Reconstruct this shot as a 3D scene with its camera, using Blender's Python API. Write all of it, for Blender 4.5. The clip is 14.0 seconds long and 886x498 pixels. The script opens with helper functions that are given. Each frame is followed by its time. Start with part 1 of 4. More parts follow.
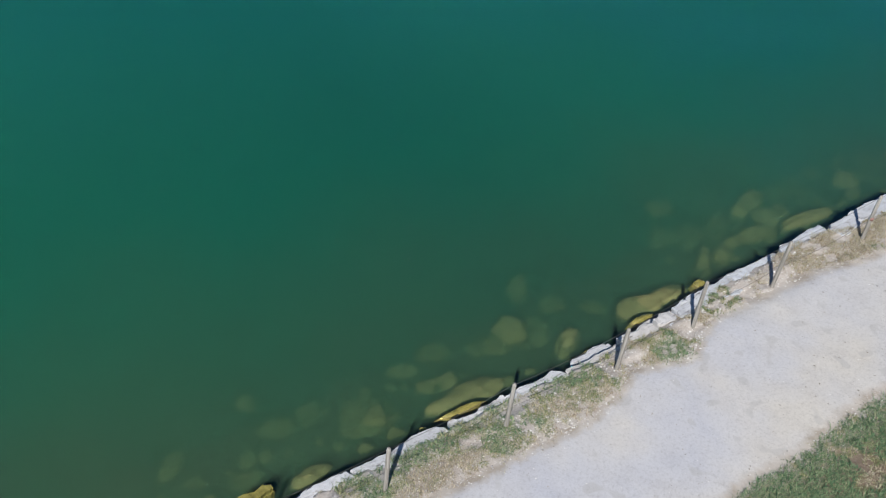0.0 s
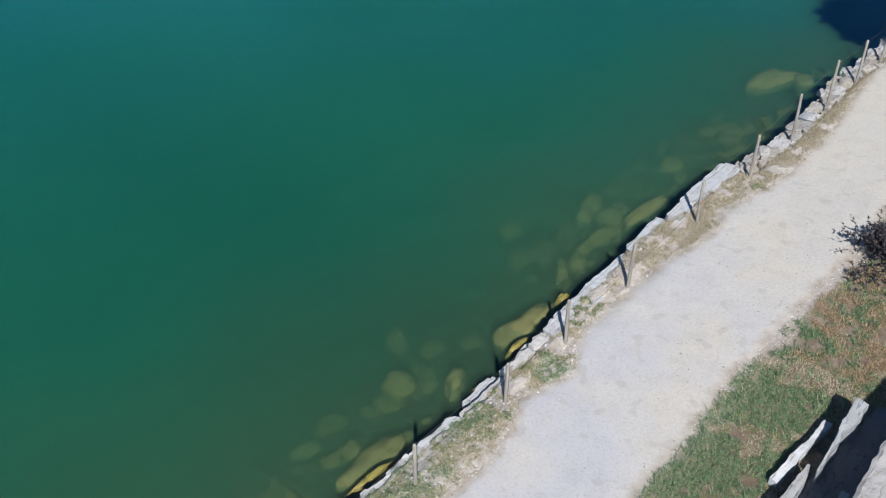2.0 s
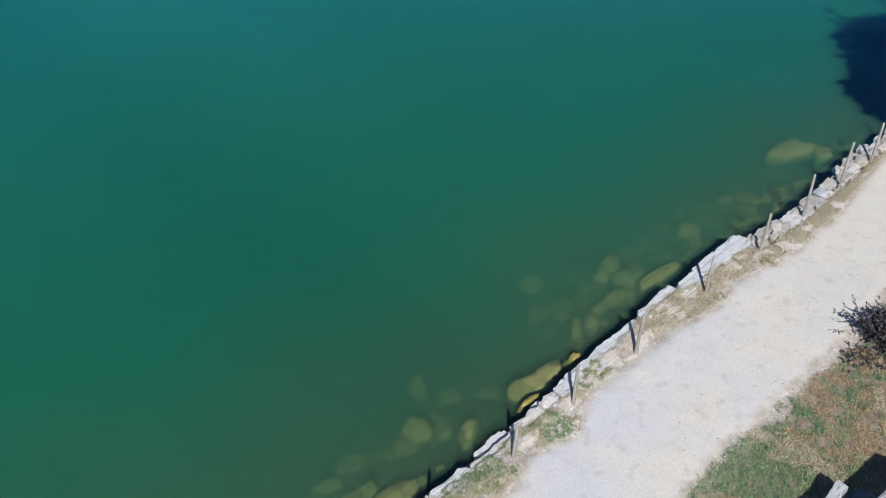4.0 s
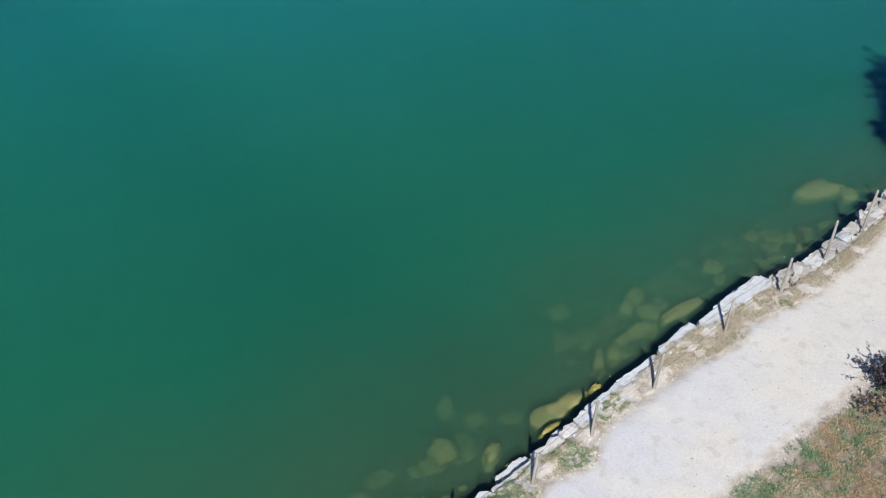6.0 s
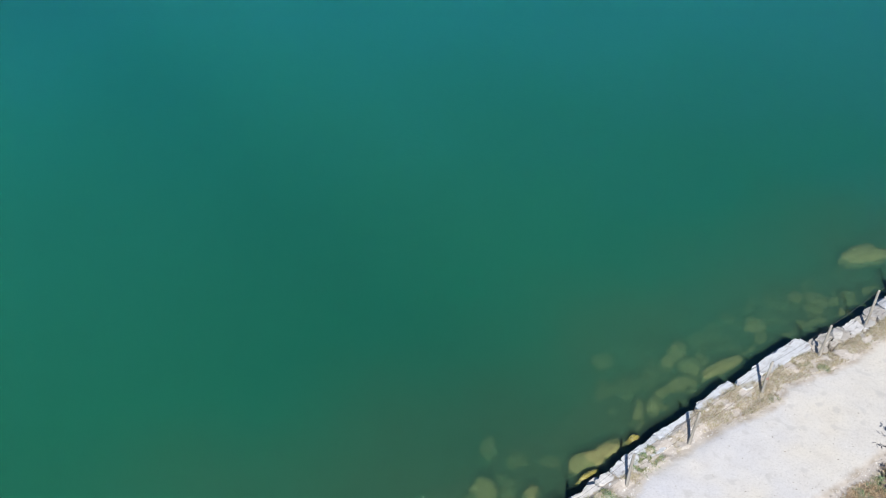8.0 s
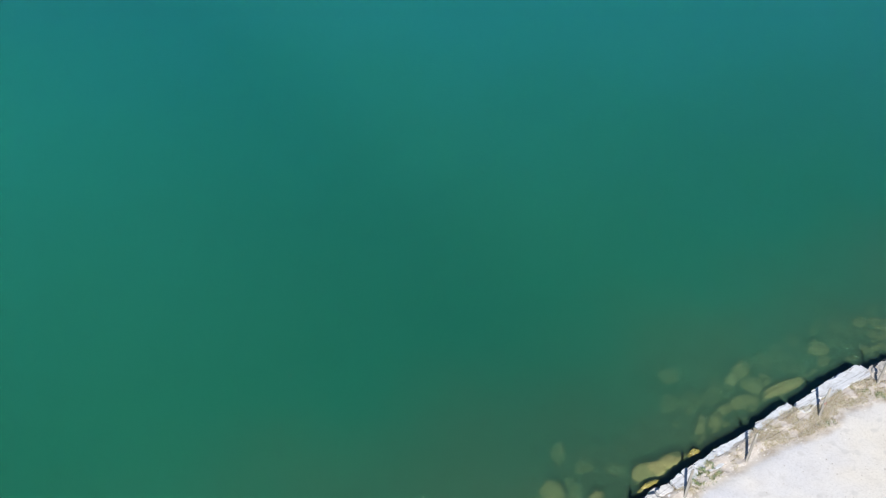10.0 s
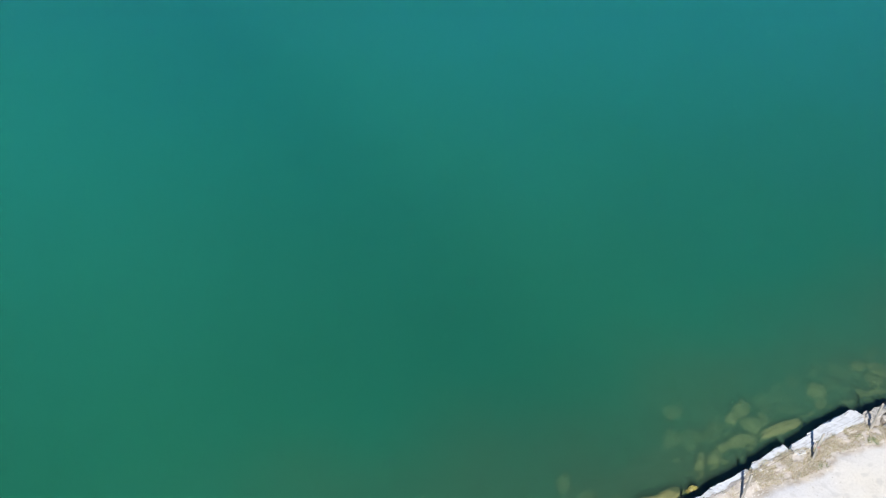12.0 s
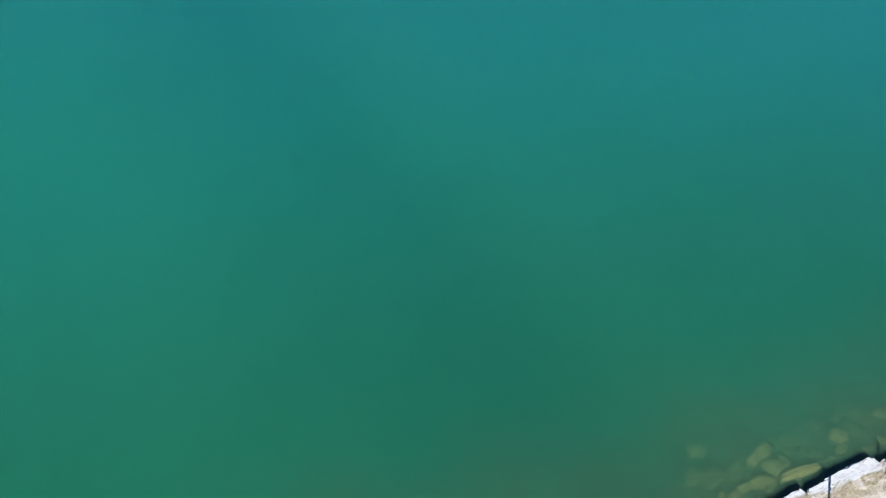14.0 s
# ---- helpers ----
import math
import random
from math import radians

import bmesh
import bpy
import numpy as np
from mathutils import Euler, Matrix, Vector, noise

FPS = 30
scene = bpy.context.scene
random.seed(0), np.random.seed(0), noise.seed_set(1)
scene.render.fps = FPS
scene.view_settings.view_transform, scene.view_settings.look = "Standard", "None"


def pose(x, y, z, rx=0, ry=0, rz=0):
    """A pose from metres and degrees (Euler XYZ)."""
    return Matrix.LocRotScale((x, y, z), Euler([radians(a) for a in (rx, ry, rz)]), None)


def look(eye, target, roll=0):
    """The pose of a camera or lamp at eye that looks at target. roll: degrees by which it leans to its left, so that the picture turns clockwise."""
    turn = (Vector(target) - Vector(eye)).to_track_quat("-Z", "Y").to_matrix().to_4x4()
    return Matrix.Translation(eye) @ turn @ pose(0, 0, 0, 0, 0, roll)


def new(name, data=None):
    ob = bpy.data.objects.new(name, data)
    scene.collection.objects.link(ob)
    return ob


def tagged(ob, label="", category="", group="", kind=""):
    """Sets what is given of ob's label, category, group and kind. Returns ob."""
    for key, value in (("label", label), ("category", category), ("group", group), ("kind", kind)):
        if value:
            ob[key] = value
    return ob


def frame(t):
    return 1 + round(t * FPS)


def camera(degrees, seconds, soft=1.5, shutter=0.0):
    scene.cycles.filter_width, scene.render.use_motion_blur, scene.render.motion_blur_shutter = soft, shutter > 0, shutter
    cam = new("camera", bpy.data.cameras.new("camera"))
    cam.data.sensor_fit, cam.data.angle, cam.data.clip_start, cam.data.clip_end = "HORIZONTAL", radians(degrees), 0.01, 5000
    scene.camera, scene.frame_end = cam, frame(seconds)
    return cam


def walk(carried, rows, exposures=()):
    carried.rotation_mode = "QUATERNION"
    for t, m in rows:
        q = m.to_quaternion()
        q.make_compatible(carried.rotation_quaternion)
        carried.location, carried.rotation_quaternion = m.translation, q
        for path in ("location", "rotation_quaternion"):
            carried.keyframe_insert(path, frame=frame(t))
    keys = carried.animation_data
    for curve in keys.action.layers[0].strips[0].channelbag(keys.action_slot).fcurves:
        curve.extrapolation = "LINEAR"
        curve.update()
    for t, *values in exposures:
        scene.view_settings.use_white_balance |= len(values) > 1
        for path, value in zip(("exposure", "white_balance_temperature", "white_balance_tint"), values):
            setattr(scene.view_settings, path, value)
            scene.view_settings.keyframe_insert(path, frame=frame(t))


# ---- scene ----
cam = camera(49.0, 14.0, soft=1.1)
PATH = [
    (0, (2.154, -3.772, 13.014), (0.968, -0.933, 10.457), 3.32),
    (0.1, (2.024, -3.929, 13.098), (1.0, -1.028, 10.541), 2.77),
    (0.2, (1.95, -3.79, 13.065), (1.076, -0.84, 10.509), 2.41),
    (0.3, (1.924, -3.587, 13.099), (1.179, -0.613, 10.53), 2.24),
    (0.4, (2.098, -3.535, 12.912), (1.423, -0.516, 10.376), 1.49),
    (0.5, (2.209, -3.387, 12.896), (1.597, -0.35, 10.366), 0.37),
    (1, (2.143, -3.332, 12.887), (1.522, -0.265, 10.395), -2.37),
    (1.5, (2.235, -3.51, 13.524), (1.58, -0.45, 11.033), -3.37),
    (2, (2.248, -3.648, 14.135), (1.553, -0.613, 11.624), -3.50),
    (2.5, (2.376, -3.722, 14.658), (1.671, -0.692, 12.144), -3.00),
    (3, (2.488, -3.841, 15.198), (1.751, -0.809, 12.695), -2.38),
    (5.5, (2.524, -4.303, 17.178), (1.613, -1.322, 14.671), -0.39),
    (6, (2.541, -4.401, 17.557), (1.611, -1.443, 15.03), -0.15),
    (6.5, (2.515, -4.584, 17.904), (1.527, -1.638, 15.385), -0.08),
    (7, (2.591, -4.803, 18.417), (1.517, -1.856, 15.935), -0.23),
    (7.5, (2.622, -4.92, 18.741), (1.515, -1.997, 16.245), 0.02),
    (8, (2.665, -4.981, 19.113), (1.52, -2.059, 16.634), 0.62),
    (8.5, (2.693, -5.08, 19.648), (1.498, -2.187, 17.159), 0.91),
    (9, (2.712, -5.4, 20.221), (1.405, -2.591, 17.691), -0.28),
    (11.5, (3.111, -6.28, 22.924), (1.65, -3.58, 20.361), -0.39),
    (12, (3.108, -6.364, 23.329), (1.634, -3.668, 20.767), 0.16),
    (12.5, (3.253, -6.516, 23.824), (1.722, -3.845, 21.27), 0.06),
    (13, (3.315, -6.674, 24.411), (1.742, -4.024, 21.861), -0.33),
    (13.5, (3.398, -6.858, 24.839), (1.798, -4.225, 22.288), 0.03),
    (14, (3.659, -6.82, 25.199), (2.01, -4.205, 22.662), -0.22),
]
walk(cam, [(t, look(eye, target, roll)) for t, eye, target, roll in PATH],
     exposures=[(0, -0.06), (0.6, -0.02), (3, 0.10), (6.5, 0.30), (9, 0.41), (14, 0.58)])

# ---------- light ----------
SUN_ELEV, SUN_TURN = 43.0, 165.0
world = bpy.data.worlds.new("sky")
scene.world = world
world.use_nodes = True
wn, wl = world.node_tree.nodes, world.node_tree.links
sky = wn.new("ShaderNodeTexSky")
sky.sky_type, sky.sun_disc = "NISHITA", False
sky.sun_elevation, sky.sun_rotation = radians(SUN_ELEV), radians(SUN_TURN)
sky.air_density, sky.dust_density, sky.ozone_density = 1.0, 0.0, 4.0
sky.altitude = 2500
wl.new(sky.outputs[0], wn["Background"].inputs[0])
wn["Background"].inputs[1].default_value = 0.078
sun = new("sun", bpy.data.lights.new("sun", "SUN"))
sun.data.energy, sun.data.angle, sun.data.color = 4.9, radians(0.85), (1.0, 0.97, 0.93)
a = radians(SUN_TURN)
sun.matrix_world = look((math.sin(a) * 60, math.cos(a) * 60, 60 * math.tan(radians(SUN_ELEV))), (0, 0, 0))

# ---------- the shore's own axes: s along the bank, d towards the land ----------
ORIGIN, ALONG, INLAND = Vector((-0.6, 6.9, 0)), Vector((0.522, 0.853, 0)), Vector((0.853, -0.522, 0))


def shore(s, d, z=0.0):
    return ORIGIN + ALONG * s + INLAND * d + Vector((0, 0, z))


LEVEL = -0.18  # the lake's surface


def wob(x, y, seed=0.0, size=1.0):
    return noise.noise((x / size, y / size, seed))


SILT, DEEP, OPEN = (0.082, 0.157, 0.097), (0.0195, 0.213, 0.136), (0.018, 0.276, 0.226)


# ---------- materials ----------
def material(name):
    m = bpy.data.materials.new(name)
    m.use_nodes = True
    nodes, links = m.node_tree.nodes, m.node_tree.links
    return m, nodes, links, nodes["Principled BSDF"]


def tex(nodes, links, scale, detail=6, rough=0.6, kind="Object", stretch=None, distort=0.0):
    """Noise in metres of the object's own space."""
    co = nodes.new("ShaderNodeTexCoord")
    n = nodes.new("ShaderNodeTexNoise")
    n.inputs["Scale"].default_value, n.inputs["Detail"].default_value, n.inputs["Roughness"].default_value = scale, detail, rough
    n.inputs["Distortion"].default_value = distort
    if stretch:
        mp = nodes.new("ShaderNodeMapping")
        mp.vector_type = "TEXTURE"
        mp.inputs["Rotation"].default_value = stretch[0]
        mp.inputs["Scale"].default_value = [1 / k for k in stretch[1]]
        links.new(co.outputs[kind], mp.inputs[0])
        links.new(mp.outputs[0], n.inputs["Vector"])
    else:
        links.new(co.outputs[kind], n.inputs["Vector"])
    return n.outputs["Fac"]


def ramp(nodes, links, fac, stops):
    r = nodes.new("ShaderNodeValToRGB")
    while len(r.color_ramp.elements) < len(stops):
        r.color_ramp.elements.new(0.5)
    for e, (p, c) in zip(r.color_ramp.elements, stops):
        e.position, e.color = p, (*c, 1)
    links.new(fac, r.inputs[0])
    return r.outputs[0]


def mix(nodes, links, fac, x, y, mode="MIX"):
    m = nodes.new("ShaderNodeMix")
    m.data_type, m.blend_type = "RGBA", mode
    for sock, val in ((m.inputs[0], fac), (m.inputs[6], x), (m.inputs[7], y)):
        if isinstance(val, (int, float)):
            sock.default_value = val
        elif isinstance(val, tuple):
            sock.default_value = (*val, 1)
        else:
            links.new(val, sock)
    return m.outputs[2]


def bump(nodes, links, bsdf, height, strength, dist):
    b = nodes.new("ShaderNodeBump")
    b.inputs["Strength"].default_value, b.inputs["Distance"].default_value = strength, dist
    links.new(height, b.inputs["Height"])
    links.new(b.outputs[0], bsdf.inputs["Normal"])
    return b


def mat_path():
    m, n, l, b = material("pale_gravel")
    big = tex(n, l, 0.38, 3)
    mid = tex(n, l, 2.6, 5, 0.6)
    fine = tex(n, l, 42, 4, 0.85)
    base = ramp(n, l, big, [(0.3, (0.475, 0.485, 0.535)), (0.48, (0.535, 0.53, 0.54)), (0.66, (0.575, 0.545, 0.50))])
    co = n.new("ShaderNodeTexCoord")
    run = n.new("ShaderNodeVectorMath")  # the gravel turns creamier further along the bank
    run.operation = "DOT_PRODUCT"
    run.inputs[1].default_value = ALONG + INLAND * 0.6
    l.new(co.outputs["Object"], run.inputs[0])
    cream = n.new("ShaderNodeMapRange")
    for key, value in (("From Min", (ALONG + INLAND * 0.6).dot(ORIGIN) + 4.0), ("From Max", (ALONG + INLAND * 0.6).dot(ORIGIN) + 14.0), ("To Max", 0.65)):
        cream.inputs[key].default_value = value
    l.new(run.outputs["Value"], cream.inputs["Value"])
    base = mix(n, l, cream.outputs[0], base, (0.55, 0.523, 0.462))
    base = mix(n, l, 0.5, base, ramp(n, l, mid, [(0.3, (0.86, 0.85, 0.85)), (0.5, (1.0, 1.0, 1.0)), (0.7, (1.06, 1.06, 1.05))]), "MULTIPLY")
    base = mix(n, l, 0.5, base, ramp(n, l, fine, [(0.3, (0.60, 0.60, 0.62)), (0.48, (1.0, 1.0, 1.0)), (0.75, (1.12, 1.12, 1.13))]), "MULTIPLY")
    gravel = tex(n, l, 16, 3, 0.7)
    base = mix(n, l, 0.5, base, ramp(n, l, gravel, [(0.34, (0.74, 0.73, 0.72)), (0.46, (1.0, 1.0, 1.0)), (0.62, (1.03, 1.03, 1.03)), (0.7, (1.14, 1.14, 1.15))]), "MULTIPLY")
    smudge = tex(n, l, 3.0, 0, 0.5)
    base = mix(n, l, ramp(n, l, smudge, [(0.70, (0, 0, 0)), (0.76, (0.4, 0.4, 0.4))]), base, (0.40, 0.39, 0.375))
    specks = tex(n, l, 11.0, 2, 0.5)
    base = mix(n, l, ramp(n, l, specks, [(0.73, (0, 0, 0)), (0.78, (0.35, 0.35, 0.35))]), base, (0.38, 0.35, 0.32))
    uv = n.new("ShaderNodeUVMap")
    uv.uv_map = "across"
    sep = n.new("ShaderNodeSeparateXYZ")
    l.new(uv.outputs[0], sep.inputs[0])
    add = n.new("ShaderNodeMath")
    add.operation = "MULTIPLY_ADD"
    l.new(tex(n, l, 5.0, 8, 0.8), add.inputs[0])
    add.inputs[1].default_value = -0.32
    l.new(sep.outputs[0], add.inputs[2])
    base = mix(n, l, ramp(n, l, add.outputs[0], [(0.0, (0.9, 0.9, 0.9)), (0.12, (0, 0, 0))]), base, ramp(n, l, mid, [(0.3, (0.33, 0.28, 0.22)), (0.5, (0.47, 0.42, 0.365)), (0.7, (0.60, 0.56, 0.51))]))
    l.new(base, b.inputs["Base Color"])
    b.inputs["Roughness"].default_value = 0.95
    bump(n, l, b, fine, 0.25, 0.008)
    return m


def mat_soil():
    m, n, l, b = material("dry_soil")
    big = tex(n, l, 0.9, 5)
    mid = tex(n, l, 6, 8, 0.75)
    c = ramp(n, l, big, [(0.35, (0.42, 0.365, 0.31)), (0.5, (0.52, 0.47, 0.425)), (0.65, (0.60, 0.565, 0.53))])
    c = mix(n, l, 0.5, c, ramp(n, l, mid, [(0.3, (0.28, 0.235, 0.185)), (0.5, (0.51, 0.46, 0.41)), (0.7, (0.71, 0.68, 0.64))]))
    co = n.new("ShaderNodeTexCoord")
    far = n.new("ShaderNodeVectorMath")
    far.operation = "DOT_PRODUCT"
    far.inputs[1].default_value = INLAND
    l.new(co.outputs["Object"], far.inputs[0])
    off = n.new("ShaderNodeMath")
    off.operation = "MULTIPLY_ADD"
    l.new(mid, off.inputs[0])
    off.inputs[1].default_value = 1.2
    l.new(far.outputs["Value"], off.inputs[2])
    inland = n.new("ShaderNodeMapRange")
    inland.inputs["From Min"].default_value, inland.inputs["From Max"].default_value = INLAND.dot(ORIGIN) + 3.7, INLAND.dot(ORIGIN) + 4.3
    l.new(off.outputs[0], inland.inputs["Value"])
    earth = mix(n, l, 0.5, ramp(n, l, big, [(0.35, (0.20, 0.145, 0.10)), (0.65, (0.33, 0.26, 0.20))]), ramp(n, l, mid, [(0.3, (0.07, 0.05, 0.035)), (0.5, (0.20, 0.15, 0.105)), (0.7, (0.48, 0.41, 0.33))]))
    c = mix(n, l, inland.outputs[0], c, earth)
    l.new(c, b.inputs["Base Color"])
    b.inputs["Roughness"].default_value = 1.0
    bump(n, l, b, mid, 0.8, 0.04)
    return m


def mat_stone(name, tints, crack=(0.12, 0.11, 0.10)):
    """Weathered layered limestone; each piece takes its own tint."""
    m, n, l, b = material(name)
    info = n.new("ShaderNodeObjectInfo")
    base = ramp(n, l, info.outputs["Random"], tints)
    mid = tex(n, l, 4.5, 8, 0.7)
    base = mix(n, l, 0.55, base, ramp(n, l, mid, [(0.3, (0.55, 0.52, 0.48)), (0.5, (0.95, 0.95, 0.95)), (0.7, (1.15, 1.15, 1.17))]), "MULTIPLY")
    bed = tex(n, l, 5.0, 6, 0.65, stretch=((0, 0, radians(58.5)), (0.45, 2.6, 6.0)), distort=0.6)
    base = mix(n, l, ramp(n, l, bed, [(0.36, (0.75, 0.75, 0.75)), (0.43, (0, 0, 0))]), base, crack)
    fine = tex(n, l, 45, 4, 0.7)
    base = mix(n, l, 0.35, base, ramp(n, l, fine, [(0.3, (0.6, 0.6, 0.6)), (0.6, (1.1, 1.1, 1.1))]), "MULTIPLY")
    l.new(base, b.inputs["Base Color"])
    b.inputs["Roughness"].default_value = 0.9
    bump(n, l, b, mix(n, l, 0.5, bed, mid), 0.7, 0.05)
    return m


def mat_boulder():
    """Stones under water, coated with olive algae."""
    m, n, l, b = material("algae_stone")
    info = n.new("ShaderNodeObjectInfo")
    base = ramp(n, l, info.outputs["Random"], [(0.0, (0.27, 0.265, 0.11)), (0.5, (0.35, 0.33, 0.145)), (1.0, (0.28, 0.29, 0.13))])
    mid = tex(n, l, 5, 6, 0.7)
    base = mix(n, l, 0.6, base, ramp(n, l, mid, [(0.3, (0.45, 0.45, 0.4)), (0.6, (1.1, 1.1, 1.0))]), "MULTIPLY")
    l.new(base, b.inputs["Base Color"])
    b.inputs["Roughness"].default_value = 0.9
    bump(n, l, b, mid, 0.5, 0.04)
    return m


def mat_weed_stone():
    m, n, l, b = material("yellow_weed_stone")
    mid = tex(n, l, 9, 6, 0.7)
    l.new(ramp(n, l, mid, [(0.3, (0.085, 0.078, 0.022)), (0.5, (0.235, 0.208, 0.05)), (0.7, (0.35, 0.305, 0.09))]), b.inputs["Base Color"])
    b.inputs["Roughness"].default_value = 0.55
    bump(n, l, b, mid, 0.6, 0.03)
    return m


def mat_bed():
    m, n, l, b = material("lake_bed")
    mid = tex(n, l, 1.6, 7, 0.7)
    l.new(ramp(n, l, mid, [(0.3, (0.05, 0.07, 0.035)), (0.55, (0.08, 0.105, 0.055)), (0.75, (0.12, 0.14, 0.075))]), b.inputs["Base Color"])
    b.inputs["Roughness"].default_value = 1.0
    return m


def mat_surface():
    """Clear rippled skin: reflects the sky, lets the rest through."""
    m, n, l, b = material("water_surface")
    n.remove(b)
    gloss = n.new("ShaderNodeBsdfGlossy")
    gloss.inputs["Roughness"].default_value = 0.06
    gloss.inputs["Color"].default_value = (0.15, 0.58, 1.0, 1)
    clear = n.new("ShaderNodeBsdfRefraction")
    clear.inputs["IOR"].default_value, clear.inputs["Roughness"].default_value = 1.15, 0.42
    clear.inputs["Color"].default_value = (0.81, 0.765, 0.785, 1)
    fres = n.new("ShaderNodeFresnel")
    fres.inputs["IOR"].default_value = 1.55
    ms = n.new("ShaderNodeMixShader")
    wave = tex(n, l, 4.2, 5, 0.65, stretch=((0, 0, radians(-15)), (1.0, 2.6, 1)), distort=0.6)
    bp = n.new("ShaderNodeBump")
    bp.inputs["Distance"].default_value = 0.05
    co = n.new("ShaderNodeTexCoord")
    out = n.new("ShaderNodeVectorMath")
    out.operation = "DOT_PRODUCT"
    out.inputs[1].default_value = (ALONG * 0.75 - INLAND * 0.65) * 0.022
    l.new(co.outputs["Object"], out.inputs[0])
    gust = n.new("ShaderNodeMath")
    gust.operation = "ADD"
    l.new(out.outputs["Value"], gust.inputs[0])
    l.new(tex(n, l, 0.16, 3, 0.6), gust.inputs[1])
    calm = n.new("ShaderNodeMapRange")
    calm.interpolation_type = "SMOOTHSTEP"
    for key, value in (("From Min", 0.75), ("From Max", 1.25), ("To Min", 0.04), ("To Max", 0.4)):
        calm.inputs[key].default_value = value
    l.new(gust.outputs[0], calm.inputs["Value"])
    l.new(calm.outputs[0], bp.inputs["Strength"])
    l.new(wave, bp.inputs["Height"])
    l.new(bp.outputs[0], gloss.inputs["Normal"])
    l.new(bp.outputs[0], fres.inputs["Normal"])
    l.new(fres.outputs[0], ms.inputs[0])
    l.new(clear.outputs[0], ms.inputs[1])
    l.new(gloss.outputs[0], ms.inputs[2])
    l.new(ms.outputs[0], n["Material Output"].inputs[0])
    return m


def mat_murk(name, cover, depth_mix):
    """Cloudy water at one depth: part of the light is scattered back, the rest goes on. Olive silt hangs near the bank."""
    m, n, l, b = material(name)
    n.remove(b)
    co = n.new("ShaderNodeTexCoord")
    far = n.new("ShaderNodeVectorMath")
    far.operation = "DOT_PRODUCT"
    far.inputs[1].default_value = INLAND - ALONG * 0.12
    l.new(co.outputs["Object"], far.inputs[0])
    off = n.new("ShaderNodeMath")
    off.operation = "MULTIPLY_ADD"
    l.new(tex(n, l, 0.22, 4, 0.6), off.inputs[0])
    off.inputs[1].default_value = 5.0
    l.new(far.outputs["Value"], off.inputs[2])
    span = n.new("ShaderNodeMapRange")
    span.interpolation_type = "SMOOTHSTEP"
    span.inputs["From Min"].default_value, span.inputs["From Max"].default_value = INLAND.dot(ORIGIN) - 10.5 + 2.5, INLAND.dot(ORIGIN) - 0.5 + 2.5
    l.new(off.outputs[0], span.inputs["Value"])
    out = n.new("ShaderNodeMapRange")
    out.interpolation_type = "SMOOTHSTEP"
    out.inputs["From Min"].default_value, out.inputs["From Max"].default_value = INLAND.dot(ORIGIN) - 30.0, INLAND.dot(ORIGIN) - 4.0
    l.new(off.outputs[0], out.inputs["Value"])
    if depth_mix < 0.2:
        dif = n.new("ShaderNodeBsdfDiffuse")
    else:
        dif = n.new("ShaderNodeSubsurfaceScattering")
        dif.falloff = "BURLEY"
        dif.inputs["Scale"].default_value, dif.inputs["Radius"].default_value = 0.3, (1, 1, 1)
    tint = mix(n, l, span.outputs[0], mix(n, l, out.outputs[0], OPEN, DEEP), tuple(p + (q - p) * depth_mix for p, q in zip(SILT, DEEP)))
    far_on = n.new("ShaderNodeVectorMath")
    far_on.operation = "DOT_PRODUCT"
    far_on.inputs[1].default_value = ALONG
    l.new(co.outputs["Object"], far_on.inputs[0])
    along_bank = n.new("ShaderNodeMapRange")  # colour multiplier along the bank: highest at the near end, lowest midway
    along_bank.inputs["From Min"].default_value, along_bank.inputs["From Max"].default_value = ALONG.dot(ORIGIN) - 7, ALONG.dot(ORIGIN) + 13
    l.new(far_on.outputs["Value"], along_bank.inputs["Value"])
    tint = mix(n, l, 1.0, tint, ramp(n, l, along_bank.outputs[0], [(0.0, (1.25, 1.12, 1.06)), (0.5, (0.97, 0.965, 0.96)), (0.75, (1.15, 1.03, 0.99)), (1.0, (1.08, 1.01, 1.0))]), "MULTIPLY")
    l.new(tint, dif.inputs["Color"])
    clear = n.new("ShaderNodeBsdfTransparent")
    clear.inputs["Color"].default_value = (0.95, 1.0, 0.97, 1)
    ms = n.new("ShaderNodeMixShader")
    thick = n.new("ShaderNodeMapRange")  # the water is cloudier further along the bank
    for key, value in (("From Min", ALONG.dot(ORIGIN) + 4.5), ("From Max", ALONG.dot(ORIGIN) + 10), ("To Min", cover), ("To Max", min(0.95, cover * 1.3))):
        thick.inputs[key].default_value = value
    l.new(far_on.outputs["Value"], thick.inputs["Value"])
    l.new(thick.outputs[0], ms.inputs[0])
    l.new(clear.outputs[0], ms.inputs[1])
    l.new(dif.outputs[0], ms.inputs[2])
    l.new(ms.outputs[0], n["Material Output"].inputs[0])
    return m


def mat_wood():
    m, n, l, b = material("weathered_wood")
    grain = tex(n, l, 30, 5, 0.6, stretch=((0, 0, 0), (1, 1, 0.06)))
    l.new(ramp(n, l, grain, [(0.3, (0.18, 0.165, 0.14)), (0.55, (0.33, 0.31, 0.275)), (0.75, (0.45, 0.435, 0.40))]), b.inputs["Base Color"])
    b.inputs["Roughness"].default_value = 0.85
    bump(n, l, b, grain, 0.5, 0.01)
    return m


